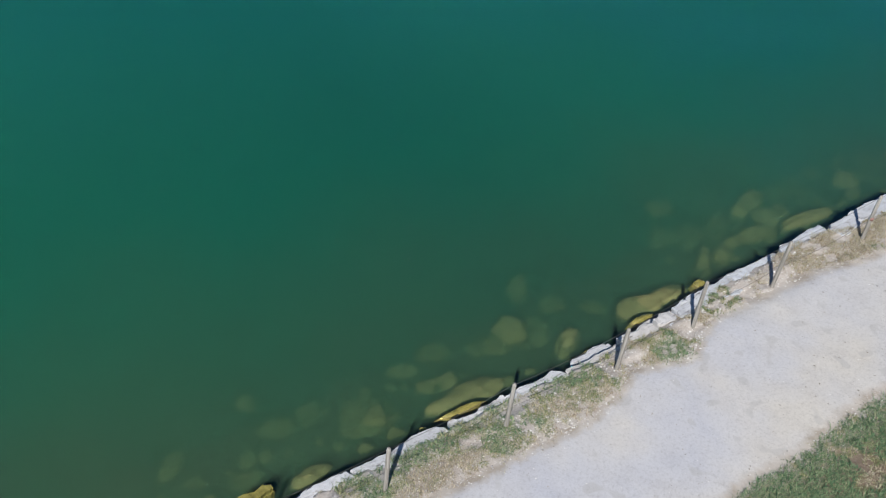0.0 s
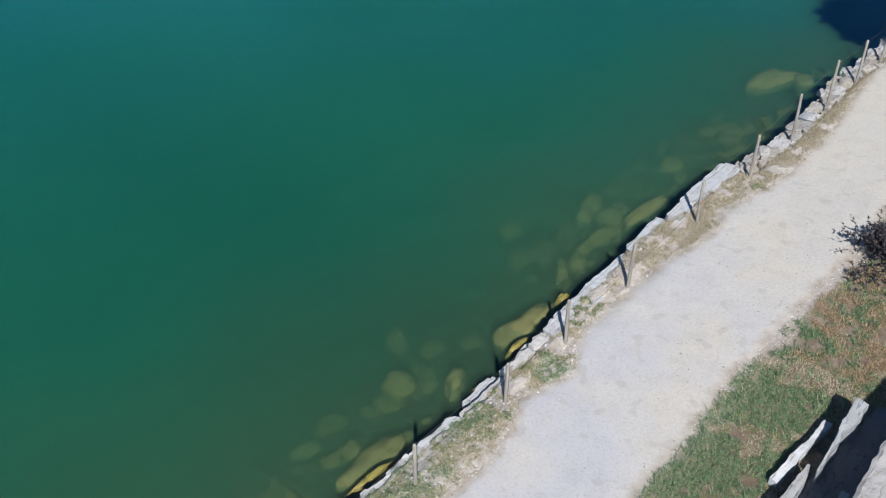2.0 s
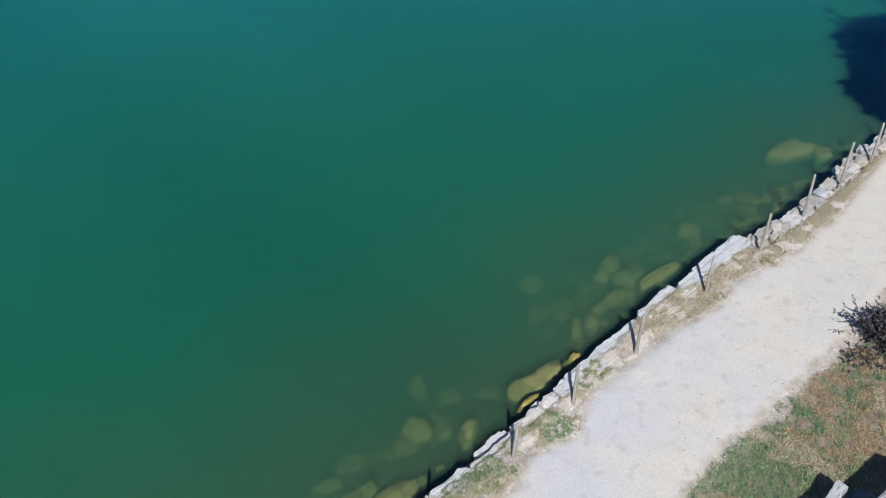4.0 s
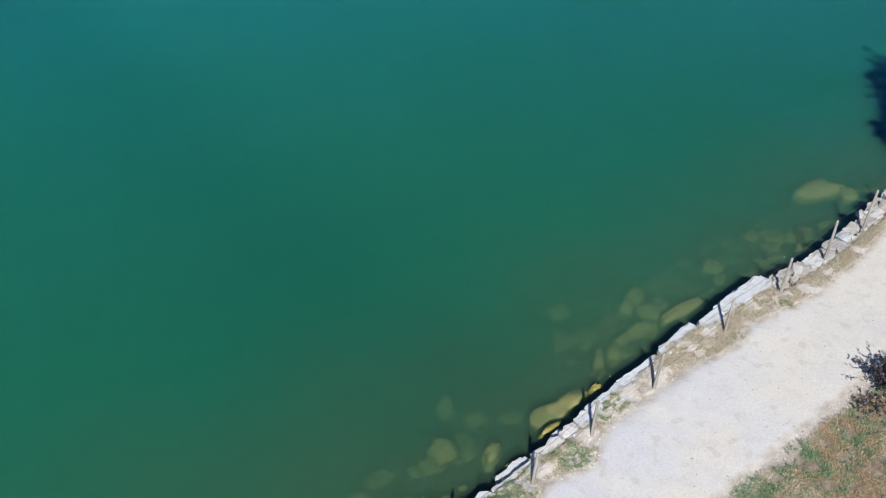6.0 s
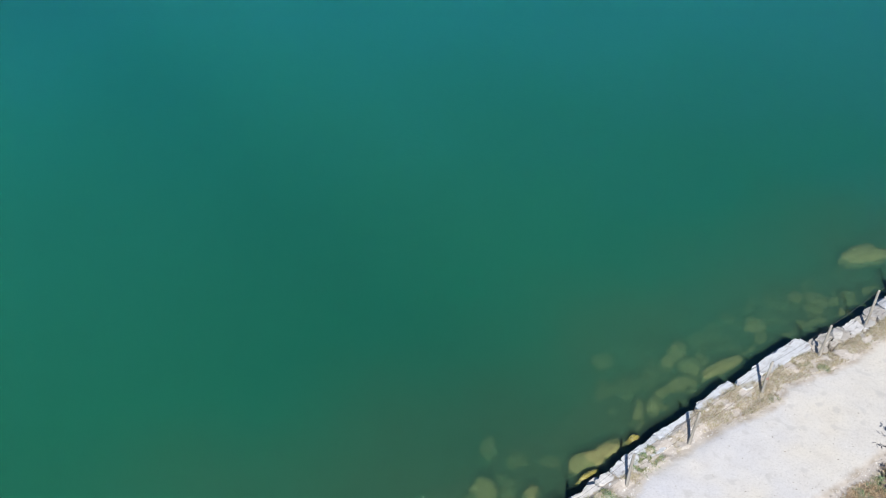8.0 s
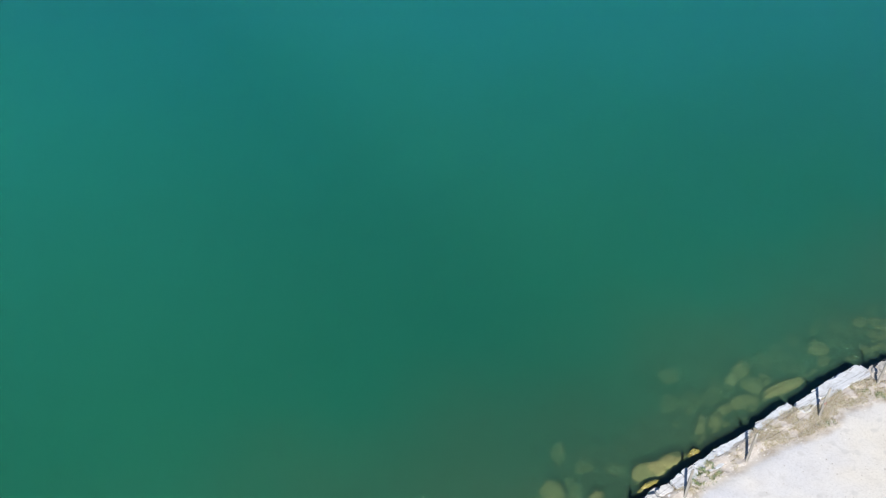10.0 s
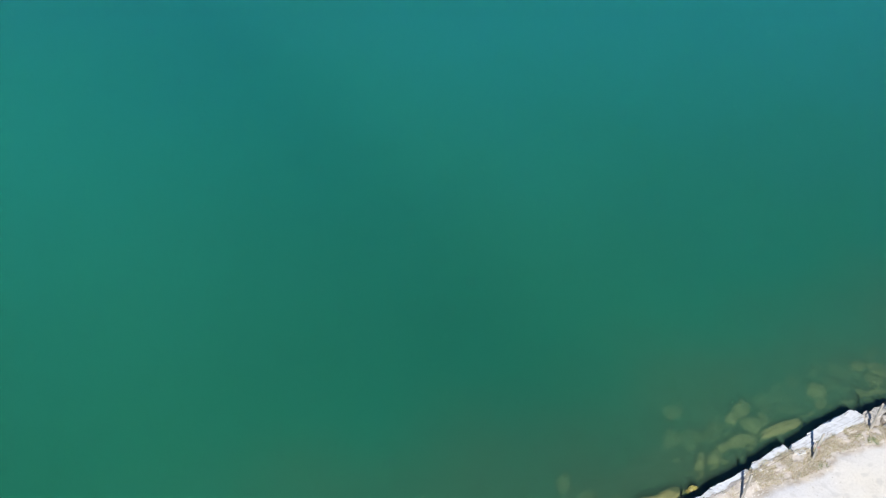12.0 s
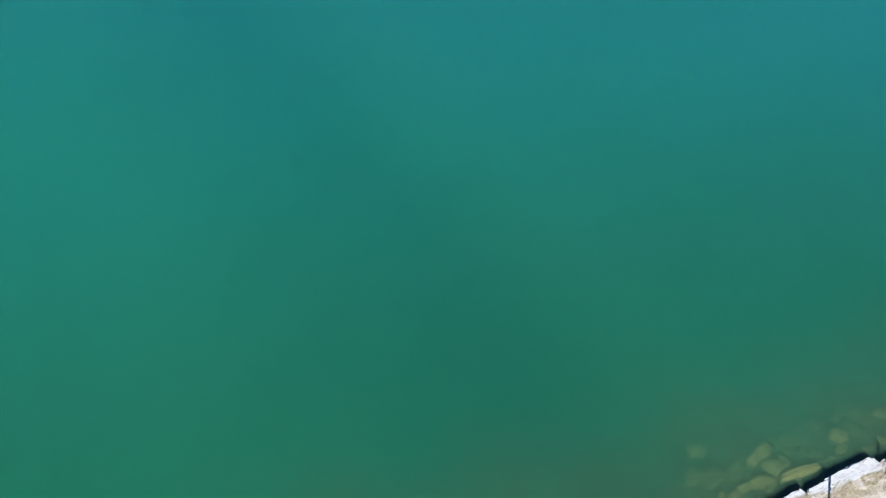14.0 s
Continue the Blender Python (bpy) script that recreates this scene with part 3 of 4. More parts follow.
# s, d, half length, half width, turn from the bank's line, top under the surface
NEAR_BOULDERS = [(-0.10, -1.38, 0.80, 0.37, 8, -0.20), (1.74, -2.63, 0.37, 0.34, 81, -0.47), (2.46, -1.67, 0.43, 0.22, -35, -0.40), (2.84, -3.80, 0.33, 0.25, -51, -1.00), (1.38, -2.54, 0.36, 0.30, 62, -1.00),
                 (2.25, -2.31, 0.43, 0.26, -45, -0.93), (3.06, -2.93, 0.37, 0.30, -49, -1.13), (3.64, -2.36, 0.32, 0.31, 65, -1.06),
                 (-0.11, -2.07, 0.28, 0.24, -66, -0.67)]
FIRST_BOULDERS = [(-1.80, -2.20, 0.68, 0.54, -30, -0.74), (-0.52, -3.02, 0.36, 0.24, 31, -1.13), (-3.40, -1.30, 0.46, 0.26, -2, -0.27), (-4.14, -2.07, 0.34, 0.23, 4, -0.73), (-2.57, -1.52, 0.16, 0.14, 40, -0.67),
                  (-5.01, -2.60, 0.33, 0.20, 38, -0.93), (-2.62, -2.70, 0.22, 0.20, 82, -1.20), (-3.51, -2.75, 0.26, 0.20, 40, -1.13), (-5.78, -3.10, 0.25, 0.18, 45, -1.06), (-4.82, -3.50, 0.23, 0.17, 47, -1.26)]
MIDDLE_BOULDERS = [(9.21, -3.16, 0.39, 0.33, -14, -0.53), (9.07, -2.44, 0.37, 0.36, -14, -0.43), (8.30, -2.17, 0.49, 0.27, 20, -0.47), (8.72, -3.00, 0.28, 0.24, -11, -0.67), (6.63, -2.17, 0.36, 0.19, -39, -0.53),
                   (7.16, -2.08, 0.37, 0.22, -37, -0.67), (9.55, -1.77, 0.83, 0.22, 5, -0.31), (7.36, -3.27, 0.42, 0.37, 8, -1.26), (7.53, -4.39, 0.38, 0.34, -17, -1.33), (7.69, -2.25, 0.39, 0.19, 3, -0.67),
                   (8.17, -3.09, 0.33, 0.27, -23, -1.06), (10.36, -3.21, 0.40, 0.27, 9, -0.93), (8.74, -5.07, 0.40, 0.35, 24, -1.46), (6.98, -1.42, 0.52, 0.18, 3, -0.60)]
FAR_BOULDERS = [(11.90, -2.50, 0.36, 0.30, 36, -0.40), (12.68, -3.31, 0.35, 0.18, -30, -0.80), (14.01, -2.63, 0.36, 0.30, 33, -0.60), (13.34, -1.46, 0.24, 0.16, 12, -0.40), (13.33, -2.80, 0.31, 0.25, 40, -1.00),
                (10.98, -2.83, 0.38, 0.31, 41, -0.93), (11.71, -2.10, 0.33, 0.18, 7, -0.80), (10.81, -2.21, 0.32, 0.19, 4, -0.80), (12.92, -2.05, 0.34, 0.17, 9, -0.80), (11.57, -3.83, 0.29, 0.27, -9, -1.20),
                (17.80, -1.62, 0.48, 0.34, -40, -0.29), (20.25, -2.04, 0.40, 0.25, -64, -0.93), (15.84, -2.36, 0.32, 0.24, 40, -1.06), (16.43, -3.59, 0.31, 0.26, 32, -1.26),
                (14.40, -2.20, 0.22, 0.18, 36, -0.93)]


def dome(ra, rb, h, seed, skirt=0.25, outline=None):
    """A worn boulder: a rounded many-cornered outline, a flattened uneven top, sides that run out below."""
    rng = random.Random(seed)
    corners = sorted(rng.uniform(0, 2 * math.pi) for _ in range(rng.choice((4, 5, 6))))
    cut = [(an, rng.uniform(0.74, 0.95)) for an in corners]
    flat, lean = rng.uniform(2.6, 4.4), (rng.uniform(-0.2, 0.2), rng.uniform(-0.2, 0.2))
    bm = bmesh.new()
    n, rings = 28, []
    for q in (0.0, 0.22, 0.45, 0.65, 0.8, 0.9, 0.97, 1.0, 1.05):
        ring = []
        for k in range(n):
            an = 2 * math.pi * k / n
            x, y = math.cos(an), math.sin(an)
            edge = 1.0
            for c, w in cut:  # flattened facets with soft corners
                t = x * math.cos(c) + y * math.sin(c)
                if t > 0.25:
                    edge = min(edge, (w / t) ** 0.75)
            edge *= 1 + 0.24 * noise.noise((x * 1.6, y * 1.6, seed)) + 0.05 * noise.noise((x * 4, y * 4, seed))
            r = q * edge * (outline(x, y) if outline else 1)
            z = h * (1 - q ** flat) if q <= 1 else -skirt
            z += h * q * 0.6 * (lean[0] * x + lean[1] * y) + 0.05 * noise.noise((x * r * ra * 5, y * r * rb * 5, seed + 3.3)) + 0.02 * noise.noise((x * r * ra * 14, y * r * rb * 14, seed + 9.1))
            ring.append(bm.verts.new((x * r * ra, y * r * rb, z)))
            if q == 0:
                break
        rings.append(ring)
    for k in range(n):
        bm.faces.new((rings[0][0], rings[1][k], rings[1][(k + 1) % n]))
    for r, q in zip(rings[1:], rings[2:]):
        for k in range(n):
            bm.faces.new((r[k], q[k], q[(k + 1) % n], r[(k + 1) % n]))
    bm.faces.new(rings[-1][::-1])
    return bm


def boulder(s, d, ra, rb, turn, top, seed, mat, name, label, outline=None):
    base = max(bed_height(s, d) - 0.05, LEVEL + top - (0.30 if ra < 0.85 else 0.15))
    h = max(0.14, LEVEL + top - base)
    ob = part(name, dome(ra, rb, h, seed, 0.3, outline), mat, None, "", True)
    ob.matrix_world = Matrix.Translation(shore(s + (0.16 if s > 3 else 0.06), d - (0.06 if mat is ALGAE else 0), LEVEL + top - h)) @ pose(0, 0, 0, 0, 0, math.degrees(math.atan2(ALONG.y, ALONG.x)) - turn)
    return tagged(ob, label, "boulder", "boulders under water")


for i, (s, d, ra, rb, turn, top) in enumerate(NEAR_BOULDERS + FIRST_BOULDERS + MIDDLE_BOULDERS + FAR_BOULDERS):
    label = "submerged olive algae-coated boulder in green water" if top < -0.3 else "algae-coated boulder just under the water beside the wall"
    deep = -top * (1.12 if s < -0.8 and d < -1.5 else (0.85 if s < 10.8 else 1.1)) - 0.04
    for layer in CLOUD:  # the stones' flat tops lie between the cloudy layers
        if layer - 0.10 < deep < layer + 0.03:
            deep = layer + 0.035
    boulder(s, d, ra * 1.08, rb * 1.08, turn, -deep, 500 + i, ALGAE, "boulder", label)


def twin(x, y):
    """Outline of two ellipses grown into one stone, seen from between them."""
    far = 0
    for cx, cy, a, b in ((-0.36, 0.05, 0.48, 0.38), (0.44, 0.02, 0.60, 0.33)):
        p, q, r = (x / a) ** 2 + (y / b) ** 2, x * cx / a ** 2 + y * cy / b ** 2, (cx / a) ** 2 + (cy / b) ** 2 - 1
        far = max(far, (q + math.sqrt(max(0, q * q - p * r))) / p)
    return far


boulder(4.52, -1.47, 1.08, 0.96, 0, -0.16, 571, ALGAE, "boulder", "large flat olive boulder just under the water beside the wall", twin)
boulder(17.25, -2.45, 1.24, 0.60, 20, -0.29, 572, ALGAE, "boulder", "broad pale olive boulder under cloudy green water",
        lambda x, y: 0.84 + 0.05 * math.cos(3 * math.atan2(y, x) + 1.1) + 0.04 * math.cos(5 * math.atan2(y, x)))
WET = [(3.68, -1.13, 0.46, 0.13, 4, 0.07), (5.42, -1.30, 0.28, 0.17, 0, 0.04), (-0.62, -1.08, 0.72, 0.12, 4, 0.05), (2.30, -1.02, 0.22, 0.06, 3, 0.03),
       (-1.45, -1.05, 0.16, 0.11, 0, 0.03), (11.45, -0.95, 0.16, 0.13, 20, 0.06)]
for i, (s, d, ra, rb, turn, top) in enumerate(WET):
    boulder(s, d, ra, rb, turn, top, 600 + i, WEED, "wet_stone", "wet stone with yellow weed breaking the water")
rng = random.Random(7)
verts, faces = [], []
for i in range(300):
    if i < 130:
        s, d = rng.uniform(-9, 20), -0.6 - abs(rng.gauss(0, 1.0)) - (0.5 if rng.random() < 0.5 else 0)
        r = rng.choice((0.07, 0.08, 0.1, 0.13, 0.18))
    else:
        s, d = rng.choice((rng.uniform(6, 16), rng.gauss(9, 1.6), rng.gauss(12.5, 1.5), rng.uniform(5, 20), rng.uniform(-7, 3))), -0.8 - abs(rng.gauss(0, 1.3))
        r = rng.uniform(0.12, 0.33)
    bm = angular((r * rng.uniform(0.9, 1.6), r * rng.uniform(0.8, 1.2), r * 0.75), 900 + i, 11)
    base = len(verts)
    at = shore(s, d, bed_height(s, d) + r * 0.15)
    bm.verts.ensure_lookup_table()
    turn = Matrix.Rotation(rng.uniform(0, 6), 3, "Z")
    verts += [at + turn @ v.co for v in bm.verts]
    faces += [tuple(base + v.index for v in f.verts) for f in bm.faces]
    bm.free()
tagged(new("rubble", mesh_of("rubble", verts, faces, ALGAE)), "scattered small algae-coated stones on the lake bed", "stones", kind="stuff")


# ---------- fence ----------
def tube(points, radius, sides=8, taper=1.0):
    bm = bmesh.new()
    rings = []
    for i, p in enumerate(points):
        p = Vector(p)
        way = (Vector(points[min(i + 1, len(points) - 1)]) - Vector(points[max(i - 1, 0)])).normalized()
        side = way.cross(Vector((0.31, 0.2, 0.93)) if abs(way.z) < 0.8 else Vector((1, 0, 0))).normalized()
        up = way.cross(side)
        r = radius * (1 + (taper - 1) * i / (len(points) - 1))
        rings.append([bm.verts.new(p + (side * math.cos(2 * math.pi * k / sides) + up * math.sin(2 * math.pi * k / sides)) * r) for k in range(sides)])
    for r, q in zip(rings, rings[1:]):
        for k in range(sides):
            bm.faces.new((r[k], r[(k + 1) % sides], q[(k + 1) % sides], q[k]))
    bm.faces.new(rings[0][::-1])
    bm.faces.new(rings[-1])
    return bm


fence = new("fence")
fence.location = shore(0, 0, 0.6)
tagged(fence, "weathered round wooden posts joined by two thin wires", "fence")
POSTS = [(-7.9, 0.05, 1.1), (-5.3, 0.08, 1.1), (-2.87, 0.1, 1.08), (-0.53, 0.08, 1.05), (1.92, 0.06, 1.07), (3.87, 0.02, 1.12), (6.01, 0.02, 1.18), (8.84, 0.0, 1.14), (11.17, 0.03, 1.18), (13.36, 0.0, 1.32), (15.25, 0.04, 1.46), (16.95, 0.06, 1.33), (18.55, 0.06, 1.34), (20.0, 0.06, 1.3), (21.6, 0.05, 1.3)]
tops = []
for i, (s, d, h) in enumerate(POSTS):
    rng = random.Random(50 + i)
    foot = shore(s, d, max(land(s, d), 0.46) - 0.3)
    head = foot + Vector((rng.uniform(-0.03, 0.03), rng.uniform(-0.03, 0.03), h + 0.3)) + INLAND * 0.05 + ALONG * 0.03
    bend = Vector((rng.uniform(-0.012, 0.012), rng.uniform(-0.012, 0.012), 0))
    pts = [foot.lerp(head, f) + bend * math.sin(f * math.pi) for f in (0, 0.2, 0.4, 0.6, 0.8, 0.97)] + [head]
    bm = tube(pts, 0.041, 12, 0.86)
    for v in bm.verts:
        if (v.co - head).length < 0.06:
            v.co = head + (v.co - head) * (0.72 if (v.co - head).z > -0.005 else 1)
    post = part("post", bm, WOOD, fence, "", True)
    post.matrix_parent_inverse = Matrix.Translation(-fence.location)
    if i == 7:  # a trail mark painted round one post
        part("painted_band", tube([foot.lerp(head, 0.57), foot.lerp(head, 0.62)], 0.0425, 12), RED_PAINT, post, "faded reddish mark painted on the post", True)
    tops.append((foot, head))
for (f0, h0), (f1, h1) in zip(tops, tops[1:]):
    for level, sag in ((0.93, 0.05), (0.52, 0.08)):
        p, q = f0.lerp(h0, level), f1.lerp(h1, level)
        p, q = p - INLAND * 0.045, q - INLAND * 0.045
        pts = [p.lerp(q, k / 8) - Vector((0, 0, sag * 4 * (k / 8) * (1 - k / 8))) for k in range(9)]
        part("wire", tube(pts, 0.003, 5), WIRE, fence, "thin dull wire").matrix_parent_inverse = Matrix.Translation(-fence.location)


cable = [shore(16.95 + 1.5 * k / 14, -0.02 + 0.13 * math.sin(k * 0.9) - 0.02 * k, land(16.95 + 1.5 * k / 14, 0.0) + 0.05 + 0.04 * math.sin(k * 1.3)) for k in range(15)]
tagged(part("cable", tube(cable, 0.014, 6), RUBBER, None, "", True), "black rubber cable lying over the stones between two posts", "cable")


# ---------- plants ----------
def blades(name, roots, mat, label, seed):
    """Roots: s, d, height, width. Each blade is a bent strip of three triangles."""
    rng = np.random.default_rng(seed)
    n = len(roots)
    an = rng.uniform(0, 2 * np.pi, n)
    lean = rng.uniform(0.5, 1.7, n)
    base = np.array([shore(s, d, land(s, d) - 0.01) for s, d, h, w in roots])
    h = np.array([r[2] for r in roots])
    w = np.array([r[3] for r in roots])
    way = np.stack([np.cos(an), np.sin(an), 0 * an], 1)
    side = np.stack([-np.sin(an), np.cos(an), 0 * an], 1) * (w / 2)[:, None]
    up = np.array([0, 0, 1.0])
    mid = base + way * (h * lean * 0.3)[:, None] + up * (h * 0.6)[:, None]
    tip = base + way * (h * lean)[:, None] + up * (h * (1 - 0.35 * lean))[:, None]
    verts = np.stack([base - side, base + side, mid - side * 0.8, mid + side * 0.8, tip], 1).reshape(-1, 3)
    faces = []
    for i in range(n):
        b = i * 5
        faces += [(b, b + 1, b + 3, b + 2), (b + 2, b + 3, b + 4)]
    return tagged(new(name, mesh_of(name, verts.tolist(), faces, mat)), label, "grass", kind="stuff")


rng = random.Random(21)
green, olive, straw, rust = [], [], [], []
for _ in range(250000):
    s, d = rng.uniform(-6, 14.5), rng.uniform(2.9, 6.3)
    late = max(0, 0.16 + 0.3 * wob(s, 0, 58, 0.55)) * min(1, max(0, (s - 5.2) / 0.8))
    if d < path_edges(s)[1] - 0.14 + late + 0.22 * rng.random() ** 2 or (s < 5.7 and d > 4.95):
        continue
    f = 1.4 * wob(s, d, 41, 0.9) + 0.5 * wob(s, d, 42, 0.25) + 0.6 * wob(s, d, 48, 0.45) + (float(np.interp(s, (5.3, 7.8), (0.6, -0.3))) if d < 4.7 else -0.22)
    bare = wob(s, d, 43, 0.45) + 0.5 * wob(s, d, 45, 0.15)
    if bare < (-0.16 if s > 5.9 else -0.31 - (0.12 if d < 4.3 else 0)):
        continue
    f += 0.6 * wob(s, d, 55, 0.2)
    if f > 0.3 and rng.random() < 0.9:
        tuft = 0.7 + 1.3 * max(0, wob(s, d, 49, 0.11) + 0.2)
        green.append((s, d, rng.uniform(0.035, 0.095) * tuft, rng.uniform(0.007, 0.013)))
    elif f > -0.05 and rng.random() < 0.8:
        olive.append((s, d, rng.uniform(0.025, 0.065), rng.uniform(0.006, 0.012)))
    elif s > 6.2 and wob(s, d, 46, 0.7) > -0.25:
        rust.append((s, d, rng.uniform(0.03, 0.12), rng.uniform(0.006, 0.012)))
    elif rng.random() < 0.9:
        straw.append((s, d, rng.uniform(0.025, 0.07), rng.uniform(0.006, 0.012)))
for _ in range(30000):
    s, d = rng.uniform(0.5, 14.5), rng.uniform(3.45, 6.3)
    if wob(s, d, 44, 0.22) > (0.13 if 5.0 < s < 10 and d < 4.6 else 0.28):
        green.append((s, d, rng.uniform(0.06, 0.15), rng.uniform(0.010, 0.018)))
blades("lawn_grass", green, GREEN, "short green grass between path and rocks", 1)
blades("faded_lawn_grass", olive, OLIVE, "short olive grass between path and rocks", 9)
blades("withered_grass", rust, RUST, "withered rust-brown grass beside the bush", 7)
blades("dry_lawn_grass", straw, STRAW, "sparse straw-coloured grass among the green", 2)
green, olive, straw = [], [], []
for _ in range(115000):
    s = rng.uniform(-9, 22)
    edge = path_edges(s)[0]
    d = rng.uniform(front(s) + reach(s) - 0.26 + 0.12 * rng.random() + (0.0 if s < 10.9 else 0.1), max(edge, -0.1) + 0.06) + (abs(rng.gauss(0, 0.12)) if rng.random() < 0.25 else 0)
    thin = wob(s, d, 53, 0.5) + 0.5 * wob(s, d, 54, 0.14)
    lush = 0.14 if -3.5 < s < 1.7 else (0.4 if 2.7 < s < 3.4 or 4.4 < s < 5.2 else -0.55)
    if thin < (-0.25 if lush > 0.35 or s > 6.8 else (-0.25 if lush > 0 else 0.12)) or (5.3 < s < 6.8 and rng.random() < 0.7):
        continue
    f = wob(s, d, 51, 0.8) + 0.6 * wob(s, d, 52, 0.25) + 0.5 * wob(s, d, 57, 0.1) + lush + (0.9 * (0.45 - d + front(s)) + 0.25 if s < 1.7 else 0)
    if f > 0.35 and rng.random() < 0.75:
        green.append((s, d, rng.uniform(0.035, 0.085), rng.uniform(0.006, 0.012)))
    elif f > (-0.15 if s < 5.3 else 0.0):
        olive.append((s, d, rng.uniform(0.03, 0.075), rng.uniform(0.005, 0.010)))
    else:
        straw.append((s, d, rng.uniform(0.03, 0.09) * (1.3 if 7.6 < s < 9.2 else 1), rng.uniform(0.004, 0.009)))
blades("verge_grass", green, GREEN, "green tufts along the wall's inner edge", 3)
blades("faded_verge_grass", olive, OLIVE, "short olive grass along the wall's inner edge", 8)
blades("dry_verge_grass", straw, STRAW, "dry straw-coloured grass along the wall", 4)


# ---------- pebbles on the path ----------
rng = random.Random(33)
verts, faces = [], []
for _ in range(6000):
    s = rng.uniform(-6, 24)
    lo, hi = path_edges(s)
    f = rng.random() ** 1.6
    d = lo + 0.9 * f * f if rng.random() < 0.55 else hi - (hi - lo) * f * 0.6
    r = rng.uniform(0.004, 0.010) * (1.7 if rng.random() < 0.05 else 1)
    at = shore(s, d, land(s, d) + 0.024)
    k = len(verts)
    for dx, dy, dz in ((1, 0, 0), (0, 1, 0), (-1, 0, 0), (0, -1, 0), (0, 0, 0.8), (0, 0, -0.8)):
        verts.append(at + Vector((dx * r * rng.uniform(0.7, 1.4), dy * r * rng.uniform(0.7, 1.3), dz * r)))
    faces += [(k, k + 1, k + 4), (k + 1, k + 2, k + 4), (k + 2, k + 3, k + 4), (k + 3, k, k + 4), (k + 1, k, k + 5), (k + 2, k + 1, k + 5), (k + 3, k + 2, k + 5), (k, k + 3, k + 5)]
for _ in range(5200):
    s = rng.uniform(-6, 22)
    d = rng.uniform(front(s) + 0.22, path_edges(s)[0] + 0.35)
    r = rng.uniform(0.008, 0.02) * (1.6 if rng.random() < 0.06 else 1)
    at = shore(s, d, land(s, d) + r * 0.3)
    k = len(verts)
    for dx, dy, dz in ((1, 0, 0), (0, 1, 0), (-1, 0, 0), (0, -1, 0), (0, 0, 0.8), (0, 0, -0.8)):
        verts.append(at + Vector((dx * r * rng.uniform(0.7, 1.4), dy * r * rng.uniform(0.7, 1.3), dz * r)))
    faces += [(k, k + 1, k + 4), (k + 1, k + 2, k + 4), (k + 2, k + 3, k + 4), (k + 3, k, k + 4), (k + 1, k, k + 5), (k + 2, k + 1, k + 5), (k + 3, k + 2, k + 5), (k, k + 3, k + 5)]
for _ in range(1600):
    s = rng.uniform(3, 11)
    d = path_edges(s)[1] + rng.gauss(0.02, 0.16)
    r = rng.uniform(0.007, 0.016)
    at = shore(s, d, land(s, d) + r * 0.3)
    k = len(verts)
    for dx, dy, dz in ((1, 0, 0), (0, 1, 0), (-1, 0, 0), (0, -1, 0), (0, 0, 0.8), (0, 0, -0.8)):
        verts.append(at + Vector((dx * r * rng.uniform(0.7, 1.4), dy * r * rng.uniform(0.7, 1.3), dz * r)))
    faces += [(k, k + 1, k + 4), (k + 1, k + 2, k + 4), (k + 2, k + 3, k + 4), (k + 3, k, k + 4), (k + 1, k, k + 5), (k + 2, k + 1, k + 5), (k + 3, k + 2, k + 5), (k, k + 3, k + 5)]
tagged(new("pebbles", mesh_of("pebbles", verts, faces, PEBBLE)), "small loose pale and grey pebbles on the path", "pebbles", kind="stuff")


verts, faces = [], []
for _ in range(150):  # curled leaves and bits of twig, thickest towards the lawn and the bush
    s = rng.uniform(-4, 13) if rng.random() < 0.5 else rng.gauss(8, 1.6)
    lo, hi = path_edges(s)
    d = hi - (hi - lo) * 0.85 * rng.random() ** 1.5
    a, w = rng.uniform(0.012, 0.032), rng.uniform(0.006, 0.014)
    turn = rng.uniform(0, 2 * math.pi)
    at, u = shore(s, d, land(s, d) + 0.028), Vector((math.cos(turn), math.sin(turn), 0))
    v = Vector((-u.y, u.x, 0)) * w
    k = len(verts)
    verts += [at - u * a, at - v + Vector((0, 0, 0.006)), at + v + Vector((0, 0, 0.009)), at + u * a + Vector((0, 0, 0.006))]
    faces += [(k, k + 1, k + 2), (k + 1, k + 3, k + 2)]
tagged(new("leaf_litter", mesh_of("leaf_litter", verts, faces, LITTER)), "scattered dry brown leaves and twig bits on the path", "leaves", kind="stuff")


# ---------- rock outcrop ----------
def along(values, f):
    """A value out of an evenly spaced row of them."""
    return float(np.interp(f * (len(values) - 1), range(len(values)), values))


